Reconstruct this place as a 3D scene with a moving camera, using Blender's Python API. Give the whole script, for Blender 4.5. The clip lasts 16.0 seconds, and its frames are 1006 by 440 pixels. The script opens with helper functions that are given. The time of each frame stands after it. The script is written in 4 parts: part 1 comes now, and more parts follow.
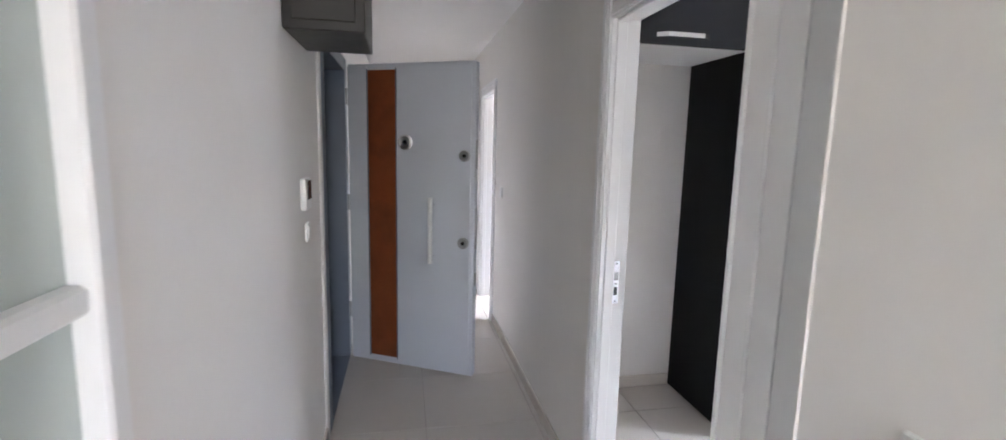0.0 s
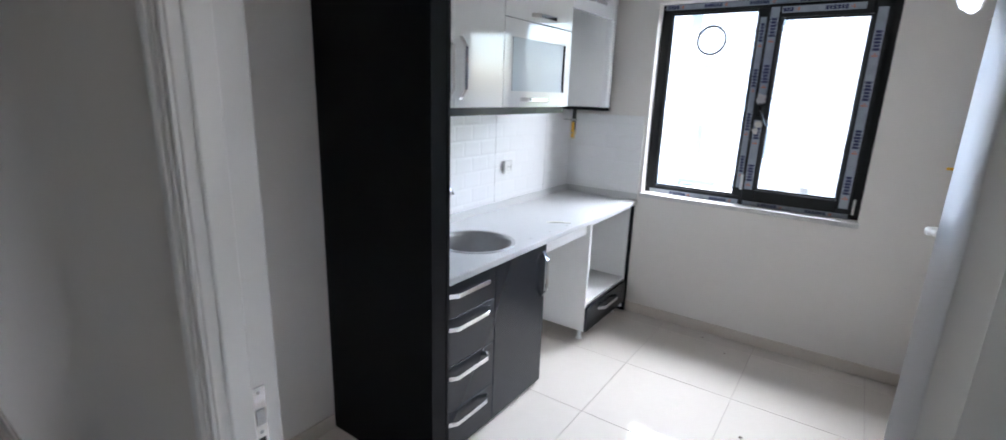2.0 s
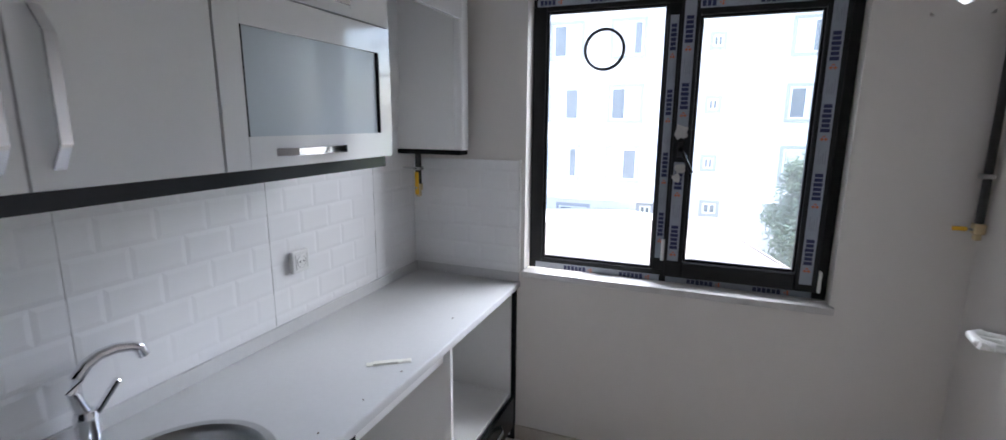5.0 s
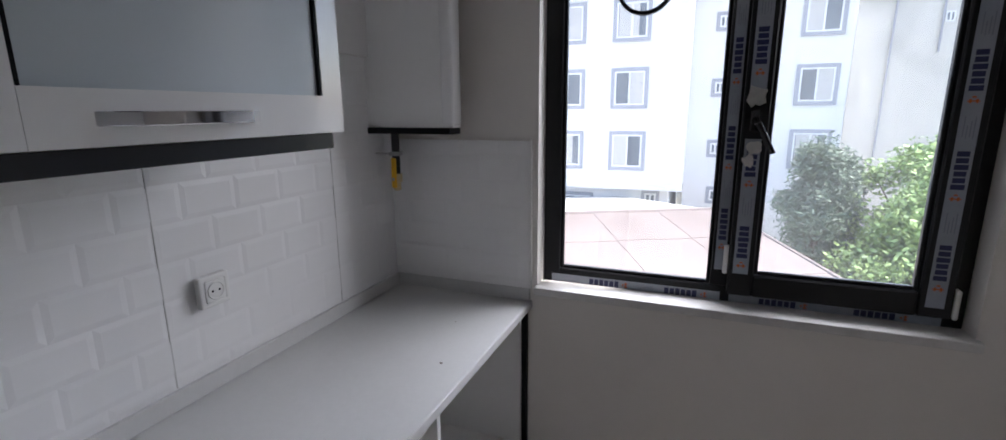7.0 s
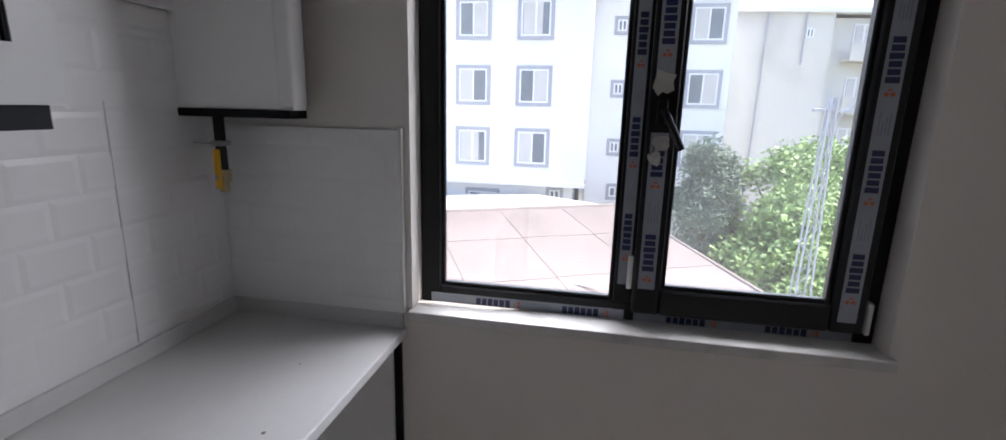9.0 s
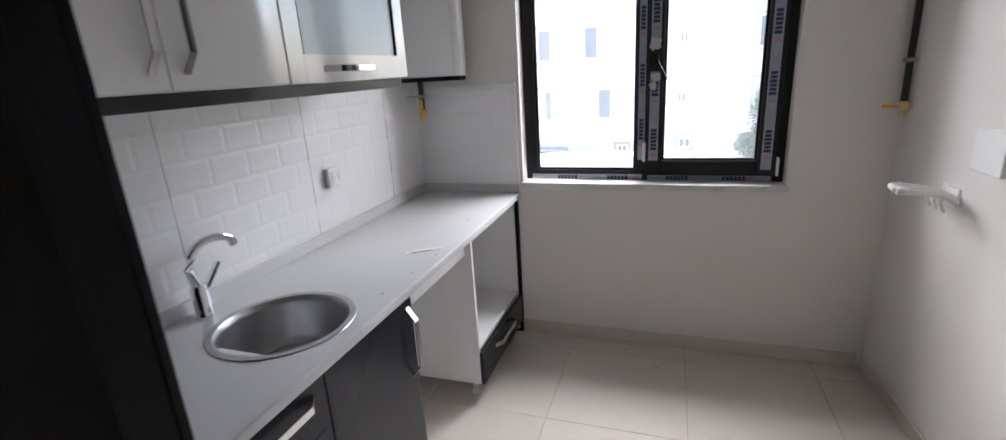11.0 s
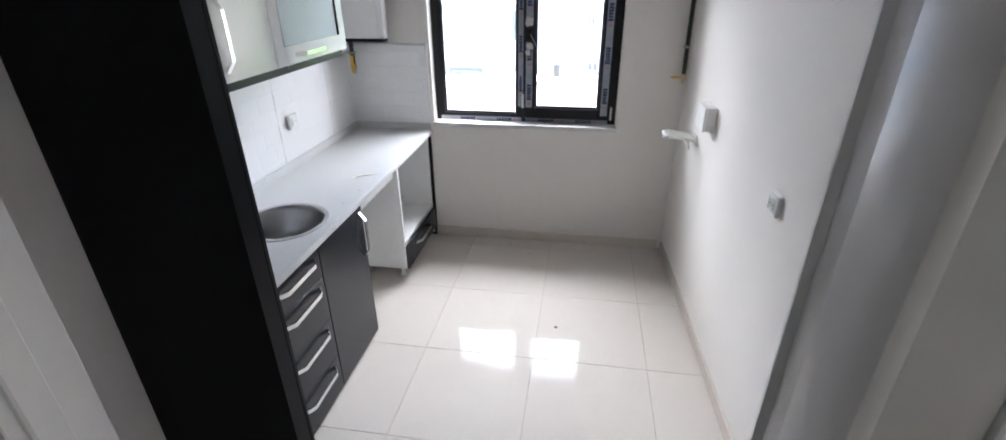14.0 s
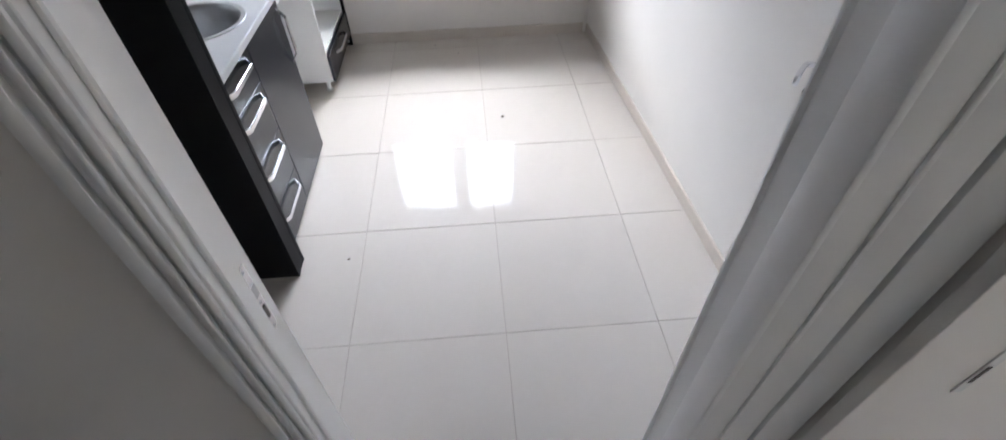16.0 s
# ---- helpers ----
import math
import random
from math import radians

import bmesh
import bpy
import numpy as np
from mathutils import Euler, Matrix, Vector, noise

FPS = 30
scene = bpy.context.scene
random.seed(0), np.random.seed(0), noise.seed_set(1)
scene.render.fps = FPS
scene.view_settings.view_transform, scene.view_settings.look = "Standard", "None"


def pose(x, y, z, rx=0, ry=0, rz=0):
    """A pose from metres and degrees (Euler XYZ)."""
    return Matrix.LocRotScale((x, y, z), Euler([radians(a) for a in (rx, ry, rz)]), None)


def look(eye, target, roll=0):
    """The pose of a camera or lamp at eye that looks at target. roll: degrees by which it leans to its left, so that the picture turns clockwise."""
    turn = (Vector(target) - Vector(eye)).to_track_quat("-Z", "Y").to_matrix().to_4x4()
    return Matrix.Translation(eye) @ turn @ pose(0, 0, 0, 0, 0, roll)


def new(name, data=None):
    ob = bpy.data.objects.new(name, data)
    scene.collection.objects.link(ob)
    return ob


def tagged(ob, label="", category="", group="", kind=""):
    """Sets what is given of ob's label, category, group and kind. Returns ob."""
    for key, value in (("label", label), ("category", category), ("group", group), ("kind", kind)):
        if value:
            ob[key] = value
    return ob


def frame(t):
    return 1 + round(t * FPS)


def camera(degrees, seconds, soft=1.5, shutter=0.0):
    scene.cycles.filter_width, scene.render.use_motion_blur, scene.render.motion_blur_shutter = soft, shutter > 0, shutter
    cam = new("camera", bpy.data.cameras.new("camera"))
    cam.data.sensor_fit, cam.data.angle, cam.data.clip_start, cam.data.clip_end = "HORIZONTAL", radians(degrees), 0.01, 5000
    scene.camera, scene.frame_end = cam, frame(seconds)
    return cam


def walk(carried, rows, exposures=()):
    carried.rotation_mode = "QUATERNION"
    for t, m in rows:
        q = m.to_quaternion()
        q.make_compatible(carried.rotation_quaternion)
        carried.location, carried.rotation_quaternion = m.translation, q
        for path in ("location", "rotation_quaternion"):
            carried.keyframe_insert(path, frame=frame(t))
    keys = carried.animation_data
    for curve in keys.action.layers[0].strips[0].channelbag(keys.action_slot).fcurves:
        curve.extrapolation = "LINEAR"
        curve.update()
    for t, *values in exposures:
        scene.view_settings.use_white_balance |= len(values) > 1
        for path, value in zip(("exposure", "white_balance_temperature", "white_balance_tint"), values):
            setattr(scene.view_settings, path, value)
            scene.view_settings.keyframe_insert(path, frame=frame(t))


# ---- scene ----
cam = camera(90.5, 16.0, 1.5, 0.3)
PATH = [
    (0, (0.024, -0.262, 1.499), (0.411, 1.679, 1.21), 1.4),
    (0.5, (0.063, 0.095, 1.527), (0.722, 1.948, 1.164), 3.6),
    (1, (0.167, 0.409, 1.538), (1.415, 1.921, 1.141), 2.7),
    (1.5, (0.319, 0.62, 1.546), (1.758, 1.936, 1.101), 2.3),
    (2, (0.434, 0.711, 1.591), (2.025, 1.816, 1.093), 1.9),
    (2.5, (0.445, 0.738, 1.678), (2.154, 1.632, 1.149), 1.4),
    (3, (0.547, 0.799, 1.724), (2.278, 1.637, 1.176), 1.6),
    (3.5, (0.796, 0.901, 1.729), (2.606, 1.605, 1.254), 2.3),
    (4, (1.08, 0.961, 1.712), (2.904, 1.677, 1.313), 0.8),
    (6.5, (2.197, 1.394, 1.559), (4.024, 2.105, 1.161), -0.3),
    (7, (2.209, 1.388, 1.563), (4.027, 2.104, 1.133), -0.4),
    (7.5, (2.257, 1.387, 1.575), (4.11, 1.997, 1.138), 1.3),
    (8, (2.434, 1.386, 1.554), (4.339, 1.786, 1.097), 2.7),
    (8.5, (2.595, 1.387, 1.515), (4.517, 1.759, 1.106), 2.6),
    (9, (2.557, 1.389, 1.527), (4.474, 1.754, 1.085), 1.4),
    (9.5, (2.313, 1.36, 1.47), (4.165, 1.839, 0.886), -0.7),
    (12, (0.753, 1.017, 1.625), (2.551, 1.707, 1.084), -3.6),
    (12.5, (0.572, 0.975, 1.702), (2.362, 1.679, 1.155), -3.5),
    (13, (0.468, 0.912, 1.783), (2.298, 1.474, 1.205), -0.7),
    (13.5, (0.46, 0.833, 1.846), (2.267, 1.279, 1.114), -0.5),
    (14, (0.441, 0.848, 1.877), (2.212, 1.14, 0.995), -0.5),
    (14.5, (0.391, 0.962, 1.89), (2.165, 0.903, 0.968), -1.6),
    (15, (0.349, 1.094, 1.852), (1.985, 0.858, 0.726), -0.4),
    (15.5, (0.304, 1.131, 1.788), (1.848, 0.905, 0.537), 0.2),
    (16, (0.288, 1.108, 1.691), (1.692, 1.016, 0.27), -1.3),
]
SKY_STRENGTH, SUN_STRENGTH, KITCHEN_FILL, KITCHEN_SIDE, HALL_FILL, SIDE_FILL = 0.17, 2.0, 640.0, 56.0, 1.25, 1.2
# seconds, stops, kelvin, tint
EXPOSURES = [(0.0, 4.7, 6000, 14), (0.8, 4.8, 5850, 12), (1.6, 3.95, 5850, 11), (3.0, 3.5, 5850, 12), (4.2, 3.3, 5900, 13), (6.3, 2.15, 6150, 16), (9.0, 1.95, 6300, 17), (9.7, 2.4, 6300, 17), (11.8, 3.1, 6400, 15), (14.0, 3.5, 6100, 13), (16.0, 3.8, 6050, 13)]
walk(cam, [(t, look(eye, target, roll)) for t, eye, target, roll in PATH], EXPOSURES)

# ---- light ----
world = bpy.data.worlds.new("world")
scene.world = world
world.use_nodes = True
wn = world.node_tree.nodes
sky = wn.new("ShaderNodeTexSky")
sky.sky_type = "NISHITA"
sky.sun_disc = False
SUN_EL, SUN_AZ = 60.0, 165.0            # azimuth clockwise from +y
sky.sun_elevation, sky.sun_rotation = radians(SUN_EL), radians(SUN_AZ)
sky.air_density, sky.dust_density, sky.ozone_density = 1.0, 3.0, 1.0
world.node_tree.links.new(sky.outputs[0], wn["Background"].inputs[0])
wn["Background"].inputs[1].default_value = SKY_STRENGTH
sun = new("sun", bpy.data.lights.new("sun", "SUN"))
sun.data.energy, sun.data.angle, sun.data.color = SUN_STRENGTH, radians(0.6), (1.0, 0.95, 0.88)
sun.matrix_world = look((0, 0, 30), Vector((0, 0, 30)) - Vector((math.sin(radians(SUN_AZ)) * math.cos(radians(SUN_EL)),
                        math.cos(radians(SUN_AZ)) * math.cos(radians(SUN_EL)), math.sin(radians(SUN_EL)))))


def fill_lamp(name, eye, target, w, h, watts, color=(0.97, 0.985, 1.0)):
    """An added area lamp at or outside an opening, standing in for sky light."""
    ob = new(name, bpy.data.lights.new(name, "AREA"))
    ob.data.shape, ob.data.size, ob.data.size_y = "RECTANGLE", w, h
    ob.data.energy, ob.data.color = watts, color
    ob.matrix_world = look(eye, target)
    return ob


# added fill lamps, out of view above and beside the window, brighten the kitchen
fill_lamp("kitchen_fill_top", (9.5, 1.27, 7.1), (3.9, 1.27, 1.5), 10.0, 6.0, KITCHEN_FILL)
fill_lamp("kitchen_fill_north", (8.0, 5.6, 3.6), (3.9, 1.27, 1.5), 2.4, 2.4, KITCHEN_SIDE)
fill_lamp("kitchen_fill_south", (7.6, -3.9, 3.6), (3.9, 1.27, 1.5), 2.4, 2.4, KITCHEN_SIDE)
# hall fill lamp, added in an invented opening of the unseen back wall
fill_lamp("hall_fill", (0.2, -2.82, 1.5), (0.2, 0, 1.3), 0.5, 1.0, HALL_FILL, (1.0, 0.975, 0.95))
# side room fill lamp, added to brighten the far end of the hall
fill_lamp("side_room_fill", (2.66, 4.7, 1.6), (0, 4.7, 1.0), 1.3, 1.2, SIDE_FILL)


# ---- materials ----
def material(name, color, rough=0.5, metal=0.0, var=0.06, scale=6.0, bump=0.0, bump_scale=120.0, coat=0.0, spec=0.5,
             stain=0.0, stain_scale=1.3, island=0.0, obrand=0.0, transmission=0.0, ior=1.45, rough_var=0.05):
    m = bpy.data.materials.new(name)
    m.use_nodes = True
    t = m.node_tree
    n, l = t.nodes, t.links
    b = n["Principled BSDF"]
    b.inputs["Metallic"].default_value = metal
    b.inputs["Coat Weight"].default_value = coat
    b.inputs["Coat Roughness"].default_value = 0.05
    b.inputs["Specular IOR Level"].default_value = spec
    b.inputs["IOR"].default_value = ior
    b.inputs["Transmission Weight"].default_value = transmission
    geo = n.new("ShaderNodeTexCoord")

    def tex(s, detail=4.0):
        x = n.new("ShaderNodeTexNoise")
        x.inputs["Scale"].default_value, x.inputs["Detail"].default_value = s, detail
        l.new(geo.outputs["Object"], x.inputs["Vector"])
        return x.outputs["Fac"]

    def math_node(op, a, c, d=None):
        x = n.new("ShaderNodeMath")
        x.operation = op
        for i, v in enumerate((a, c, d)):
            if v is None:
                continue
            if isinstance(v, (int, float)):
                x.inputs[i].default_value = v
            else:
                l.new(v, x.inputs[i])
        return x.outputs[0]

    value = math_node("MULTIPLY_ADD", tex(scale), 2 * var, 1 - var)
    value = math_node("MULTIPLY", value, math_node("MULTIPLY_ADD", tex(scale * 9), var, 1 - var / 2))
    if stain:
        ramp = n.new("ShaderNodeMapRange")
        ramp.inputs[1].default_value, ramp.inputs[2].default_value = 0.52, 0.72
        ramp.inputs[3].default_value, ramp.inputs[4].default_value = 1.0, 1.0 - stain
        l.new(tex(stain_scale, 8.0), ramp.inputs[0])
        value = math_node("MULTIPLY", value, ramp.outputs[0])
    if obrand:
        info = n.new("ShaderNodeObjectInfo")
        value = math_node("MULTIPLY", value, math_node("MULTIPLY_ADD", info.outputs["Random"], 2 * obrand, 1 - obrand))
    if island:
        info = n.new("ShaderNodeNewGeometry")
        value = math_node("MULTIPLY", value, math_node("MULTIPLY_ADD", info.outputs["Random Per Island"], 2 * island, 1 - island))
    mix = n.new("ShaderNodeVectorMath")
    mix.operation = "SCALE"
    mix.inputs[0].default_value = color
    l.new(value, mix.inputs["Scale"])
    l.new(mix.outputs[0], b.inputs["Base Color"])
    l.new(math_node("MULTIPLY_ADD", tex(scale * 2.3), 2 * rough_var, max(0.0, rough - rough_var)), b.inputs["Roughness"])
    if bump:
        bn = n.new("ShaderNodeBump")
        bn.inputs["Strength"].default_value, bn.inputs["Distance"].default_value = bump, 0.004
        l.new(tex(bump_scale, 6.0), bn.inputs["Height"])
        l.new(bn.outputs[0], b.inputs["Normal"])
    return m


M_WALL = material("wall_paint", (0.75, 0.72, 0.68), 0.55, var=0.03, scale=1.5, bump=0.12, bump_scale=160, stain=0.03)
M_CEIL = material("ceiling_paint", (0.78, 0.765, 0.74), 0.7, var=0.03, scale=1.5, bump=0.1)
M_TILE = material("floor_porcelain", (0.59, 0.545, 0.495), 0.05, spec=0.2, var=0.03, scale=3, stain=0.05, stain_scale=3.0, obrand=0.02, rough_var=0.015)
M_GROUT = material("floor_grout", (0.42, 0.37, 0.32), 0.8, var=0.1, scale=20)
M_SKIRT = material("skirting_tile", (0.63, 0.57, 0.505), 0.25, var=0.06, scale=8)
M_BLACK = material("anthracite_melamine", (0.007, 0.0075, 0.009), 0.5, spec=0.12, var=0.03, scale=5, rough_var=0.015)
M_DARKLAM = material("dark_gloss_laminate", (0.020, 0.022, 0.027), 0.25, spec=0.4, var=0.03, scale=6, rough_var=0.015)
M_GLOSS = material("white_gloss_lacquer", (0.80, 0.80, 0.80), 0.1, var=0.015, scale=3, coat=0.6, rough_var=0.03)
M_WHITE = material("white_melamine", (0.78, 0.78, 0.77), 0.4, var=0.03, scale=4)
M_QUARTZ = material("white_worktop", (0.60, 0.60, 0.595), 0.3, var=0.04, scale=60, stain=0.04, stain_scale=4)
M_CHROME = material("chrome", (0.82, 0.82, 0.84), 0.05, metal=1.0, var=0.03, rough_var=0.02)
M_STEEL = material("brushed_steel", (0.42, 0.42, 0.42), 0.34, metal=1.0, var=0.1, scale=30, bump=0.08, bump_scale=200)
M_FROST = material("frosted_glass", (0.50, 0.56, 0.60), 0.42, var=0.03, coat=0.4, scale=3)
M_WTILE = material("glazed_wall_tile", (0.80, 0.80, 0.80), 0.3, var=0.02, scale=5, rough_var=0.03, obrand=0.01)
M_PVC = material("white_pvc", (0.78, 0.78, 0.76), 0.35, var=0.03, scale=9)
M_DOORW = material("white_door_foil", (0.77, 0.765, 0.755), 0.32, var=0.03, scale=3, bump=0.05, bump_scale=80)
M_FRAME = material("anthracite_window_profile", (0.009, 0.0095, 0.011), 0.35, spec=0.35, var=0.25, scale=14, stain=0.2, stain_scale=20)
M_FILM = material("protective_film", (0.33, 0.36, 0.42), 0.3, var=0.12, scale=14, bump=0.3, bump_scale=40)
M_NAVY = material("film_print_navy", (0.02, 0.025, 0.09), 0.4, var=0.1)
M_ORANGE = material("film_print_orange", (0.6, 0.14, 0.03), 0.4, var=0.1)
M_FILMGREY = material("film_print_grey", (0.24, 0.26, 0.31), 0.4, var=0.1)
M_SCRAP = material("torn_white_film", (0.72, 0.70, 0.67), 0.5, var=0.1, scale=30)
M_MARBLE = material("sill_marble", (0.62, 0.61, 0.59), 0.3, var=0.12, scale=18, stain=0.3, stain_scale=9)
M_PIPE = material("black_painted_pipe", (0.012, 0.012, 0.013), 0.35, var=0.1)
M_BRASS = material("brass_fitting", (0.62, 0.50, 0.30), 0.3, metal=1.0, var=0.15, scale=30)
M_YELLOW = material("yellow_valve_lever", (0.75, 0.42, 0.02), 0.4, var=0.05)
M_STEELDOOR = material("grey_security_door", (0.58, 0.60, 0.64), 0.4, var=0.03, scale=4, bump=0.05, bump_scale=200)
M_STEELDARK = material("grey_door_frame", (0.15, 0.175, 0.215), 0.4, var=0.04, scale=4)
M_WOODS = material("orange_brown_wood_strip", (0.20, 0.055, 0.018), 0.35, var=0.18, scale=9, stain=0.3, stain_scale=5)
M_BROWN = material("brown_door_edge", (0.17, 0.13, 0.11), 0.45, var=0.1)
M_DARKBOX = material("dark_brown_panel", (0.025, 0.022, 0.018), 0.4, var=0.2, scale=9)
M_SCREEN = material("black_screen", (0.01, 0.01, 0.012), 0.15, var=0.05)
M_RUBBER = material("black_gasket", (0.012, 0.012, 0.012), 0.6, var=0.1)
M_TAPE = material("cream_paper_scrap", (0.78, 0.77, 0.70), 0.6, var=0.08, scale=30)
M_DEBRIS = material("plaster_crumb", (0.22, 0.19, 0.16), 0.9, var=0.3)
M_TJOINT = material("pale_tile_grout", (0.6, 0.6, 0.59), 0.8)
M_FGLASS = material("frosted_door_glass", (0.47, 0.52, 0.49), 0.3, var=0.06, scale=2, coat=0.3)
M_FACADE = material("white_render", (0.78, 0.77, 0.76), 0.85, var=0.05, scale=0.6, stain=0.06, stain_scale=0.5)
M_FACADE2 = material("grey_beige_render", (0.60, 0.575, 0.52), 0.9, var=0.08, scale=0.4, stain=0.22, stain_scale=0.35, bump=0.2, bump_scale=8)
M_GREYTRIM = material("grey_window_surround", (0.36, 0.37, 0.40), 0.8, var=0.05)
M_WINDARK = material("dark_window_glass", (0.16, 0.18, 0.20), 0.1, var=0.3, scale=1.5)
M_CURTAIN = material("pale_curtain", (0.55, 0.53, 0.50), 0.9, var=0.2, scale=5)
M_ROOF = material("faded_red_roofing", (0.20, 0.165, 0.145), 0.9, var=0.1, scale=0.8, stain=0.18, stain_scale=0.6, island=0.05)
M_SOIL = material("ground_soil", (0.20, 0.19, 0.14), 0.95, var=0.25, scale=0.2, stain=0.3, stain_scale=0.1)
M_LEAF = material("leaf_light_green", (0.27, 0.38, 0.13), 0.55, var=0.2, scale=0.8, island=0.45)
M_LEAF2 = material("needle_dark_green", (0.14, 0.19, 0.125), 0.6, var=0.2, scale=0.8, island=0.4)
M_BARK = material("bark", (0.12, 0.09, 0.06), 0.9, var=0.3, scale=5)
M_GALV = material("galvanised_steel", (0.42, 0.43, 0.45), 0.5, metal=0.3, var=0.1)
M_TERR = material("terracotta_render", (0.5, 0.3, 0.22), 0.9, var=0.1)

glass = bpy.data.materials.new("window_glass")
glass.use_nodes = True
gn, gl = glass.node_tree.nodes, glass.node_tree.links
gn.remove(gn["Principled BSDF"])
g_mix, g_tr, g_gl, g_fr = (gn.new("ShaderNode" + k) for k in ("MixShader", "BsdfTransparent", "BsdfGlossy", "Fresnel"))
g_tr.inputs[0].default_value = (0.93, 0.95, 0.95, 1)
g_gl.inputs["Roughness"].default_value = 0.01
g_fr.inputs[0].default_value = 1.45
gl.new(g_fr.outputs[0], g_mix.inputs[0])
gl.new(g_tr.outputs[0], g_mix.inputs[1])
gl.new(g_gl.outputs[0], g_mix.inputs[2])
# a thin film of dust on the panes, also standing in for the pale glare veil
g_dust, g_add, g_noise, g_map, g_co = (gn.new("ShaderNode" + k) for k in ("BsdfTranslucent", "MixShader", "TexNoise", "MapRange", "TexCoord"))
g_dust.inputs[0].default_value = (0.85, 0.85, 0.82, 1)
g_noise.inputs["Scale"].default_value, g_noise.inputs["Detail"].default_value = 2.6, 6.0
g_map.inputs[1].default_value, g_map.inputs[2].default_value = 0.3, 0.75
g_map.inputs[3].default_value, g_map.inputs[4].default_value = 0.008, 0.03
gl.new(g_co.outputs["Object"], g_noise.inputs["Vector"])
gl.new(g_noise.outputs["Fac"], g_map.inputs[0])
gl.new(g_map.outputs[0], g_add.inputs[0])
gl.new(g_mix.outputs[0], g_add.inputs[1])
gl.new(g_dust.outputs[0], g_add.inputs[2])
gl.new(g_add.outputs[0], gn["Material Output"].inputs[0])
M_GLASS = glass


# ---- mesh helpers ----
def thing(name, at, label="", category="", group="", kind=""):
    ob = new(name)
    ob.empty_display_size = 0.1
    ob.location = at
    return tagged(ob, label, category, group, kind)


def world_of(ob):
    m = Matrix.LocRotScale(ob.location, ob.rotation_euler, None)
    return m if ob.parent is None else world_of(ob.parent) @ ob.matrix_parent_inverse @ m


def part(name, bm, mat, parent=None, label="", smooth=False):
    """Links a bmesh, in world coordinates, as one mesh under a thing or a part."""
    me = bpy.data.meshes.new(name)
    bmesh.ops.recalc_face_normals(bm, faces=bm.faces)
    if smooth:
        for f in bm.faces:
            f.smooth = True
    bm.to_mesh(me)
    bm.free()
    me.materials.append(mat)
    if smooth:
        me.set_sharp_from_angle(angle=radians(38))
    ob = new(name, me)
    if parent is not None:
        ob.parent = parent
        ob.matrix_parent_inverse = world_of(parent).inverted()
    if label:
        tagged(ob, label)
    return ob


def add_box(bm, x0, x1, y0, y1, z0, z1, bevel=0.0, m=None, seg=1):
    vs = bmesh.ops.create_cube(bm, size=1.0)["verts"]
    bmesh.ops.transform(bm, verts=vs, matrix=Matrix.Translation(((x0 + x1) / 2, (y0 + y1) / 2, (z0 + z1) / 2))
                        @ Matrix.Diagonal((abs(x1 - x0), abs(y1 - y0), abs(z1 - z0), 1)))
    if bevel:
        es = list({e for v in vs for e in v.link_edges})
        r = bmesh.ops.bevel(bm, geom=es, offset=bevel, segments=seg, affect="EDGES", profile=0.5)
        vs = list({v for f in r["faces"] for v in f.verts} | {v for v in vs if v.is_valid})
    if m is not None:
        bmesh.ops.transform(bm, verts=vs, matrix=m)
    return vs


def box(x0, x1, y0, y1, z0, z1, bevel=0.0, m=None, seg=1):
    bm = bmesh.new()
    add_box(bm, x0, x1, y0, y1, z0, z1, bevel, m, seg)
    return bm


def boxes(*rows, bevel=0.0, m=None):
    bm = bmesh.new()
    for r in rows:
        add_box(bm, *r, bevel=bevel, m=m)
    return bm


def add_tube(bm, pts, r, seg=12, caps=True, r2=None):
    """A round tube along a path; r2 tapers it."""
    pts = [Vector(p) for p in pts]
    rings = []
    up = Vector((0.13, 0.27, 0.95))
    for i, p in enumerate(pts):
        d = (pts[min(i + 1, len(pts) - 1)] - pts[max(i - 1, 0)]).normalized()
        a = d.cross(up if abs(d.dot(up.normalized())) < 0.95 else Vector((1, 0, 0))).normalized()
        b = d.cross(a)
        rr = r if r2 is None else r + (r2 - r) * i / (len(pts) - 1)
        rings.append([bm.verts.new(p + rr * (math.cos(2 * math.pi * k / seg) * a + math.sin(2 * math.pi * k / seg) * b)) for k in range(seg)])
    for q, s in zip(rings, rings[1:]):
        for k in range(seg):
            bm.faces.new((q[k], q[(k + 1) % seg], s[(k + 1) % seg], s[k]))
    if caps:
        bm.faces.new(rings[0])
        bm.faces.new(rings[-1])
    return bm


def tube(pts, r, seg=12, r2=None):
    return add_tube(bmesh.new(), pts, r, seg, True, r2)


def lathe(profile, seg=48, m=None):
    """Turns (radius, z) rows about z."""
    bm = bmesh.new()
    rings = [[bm.verts.new((r * math.cos(2 * math.pi * k / seg), r * math.sin(2 * math.pi * k / seg), z)) for k in range(seg)] for r, z in profile]
    for q, s in zip(rings, rings[1:]):
        for k in range(seg):
            bm.faces.new((q[k], q[(k + 1) % seg], s[(k + 1) % seg], s[k]))
    if m is not None:
        bm.transform(m)
    return bm


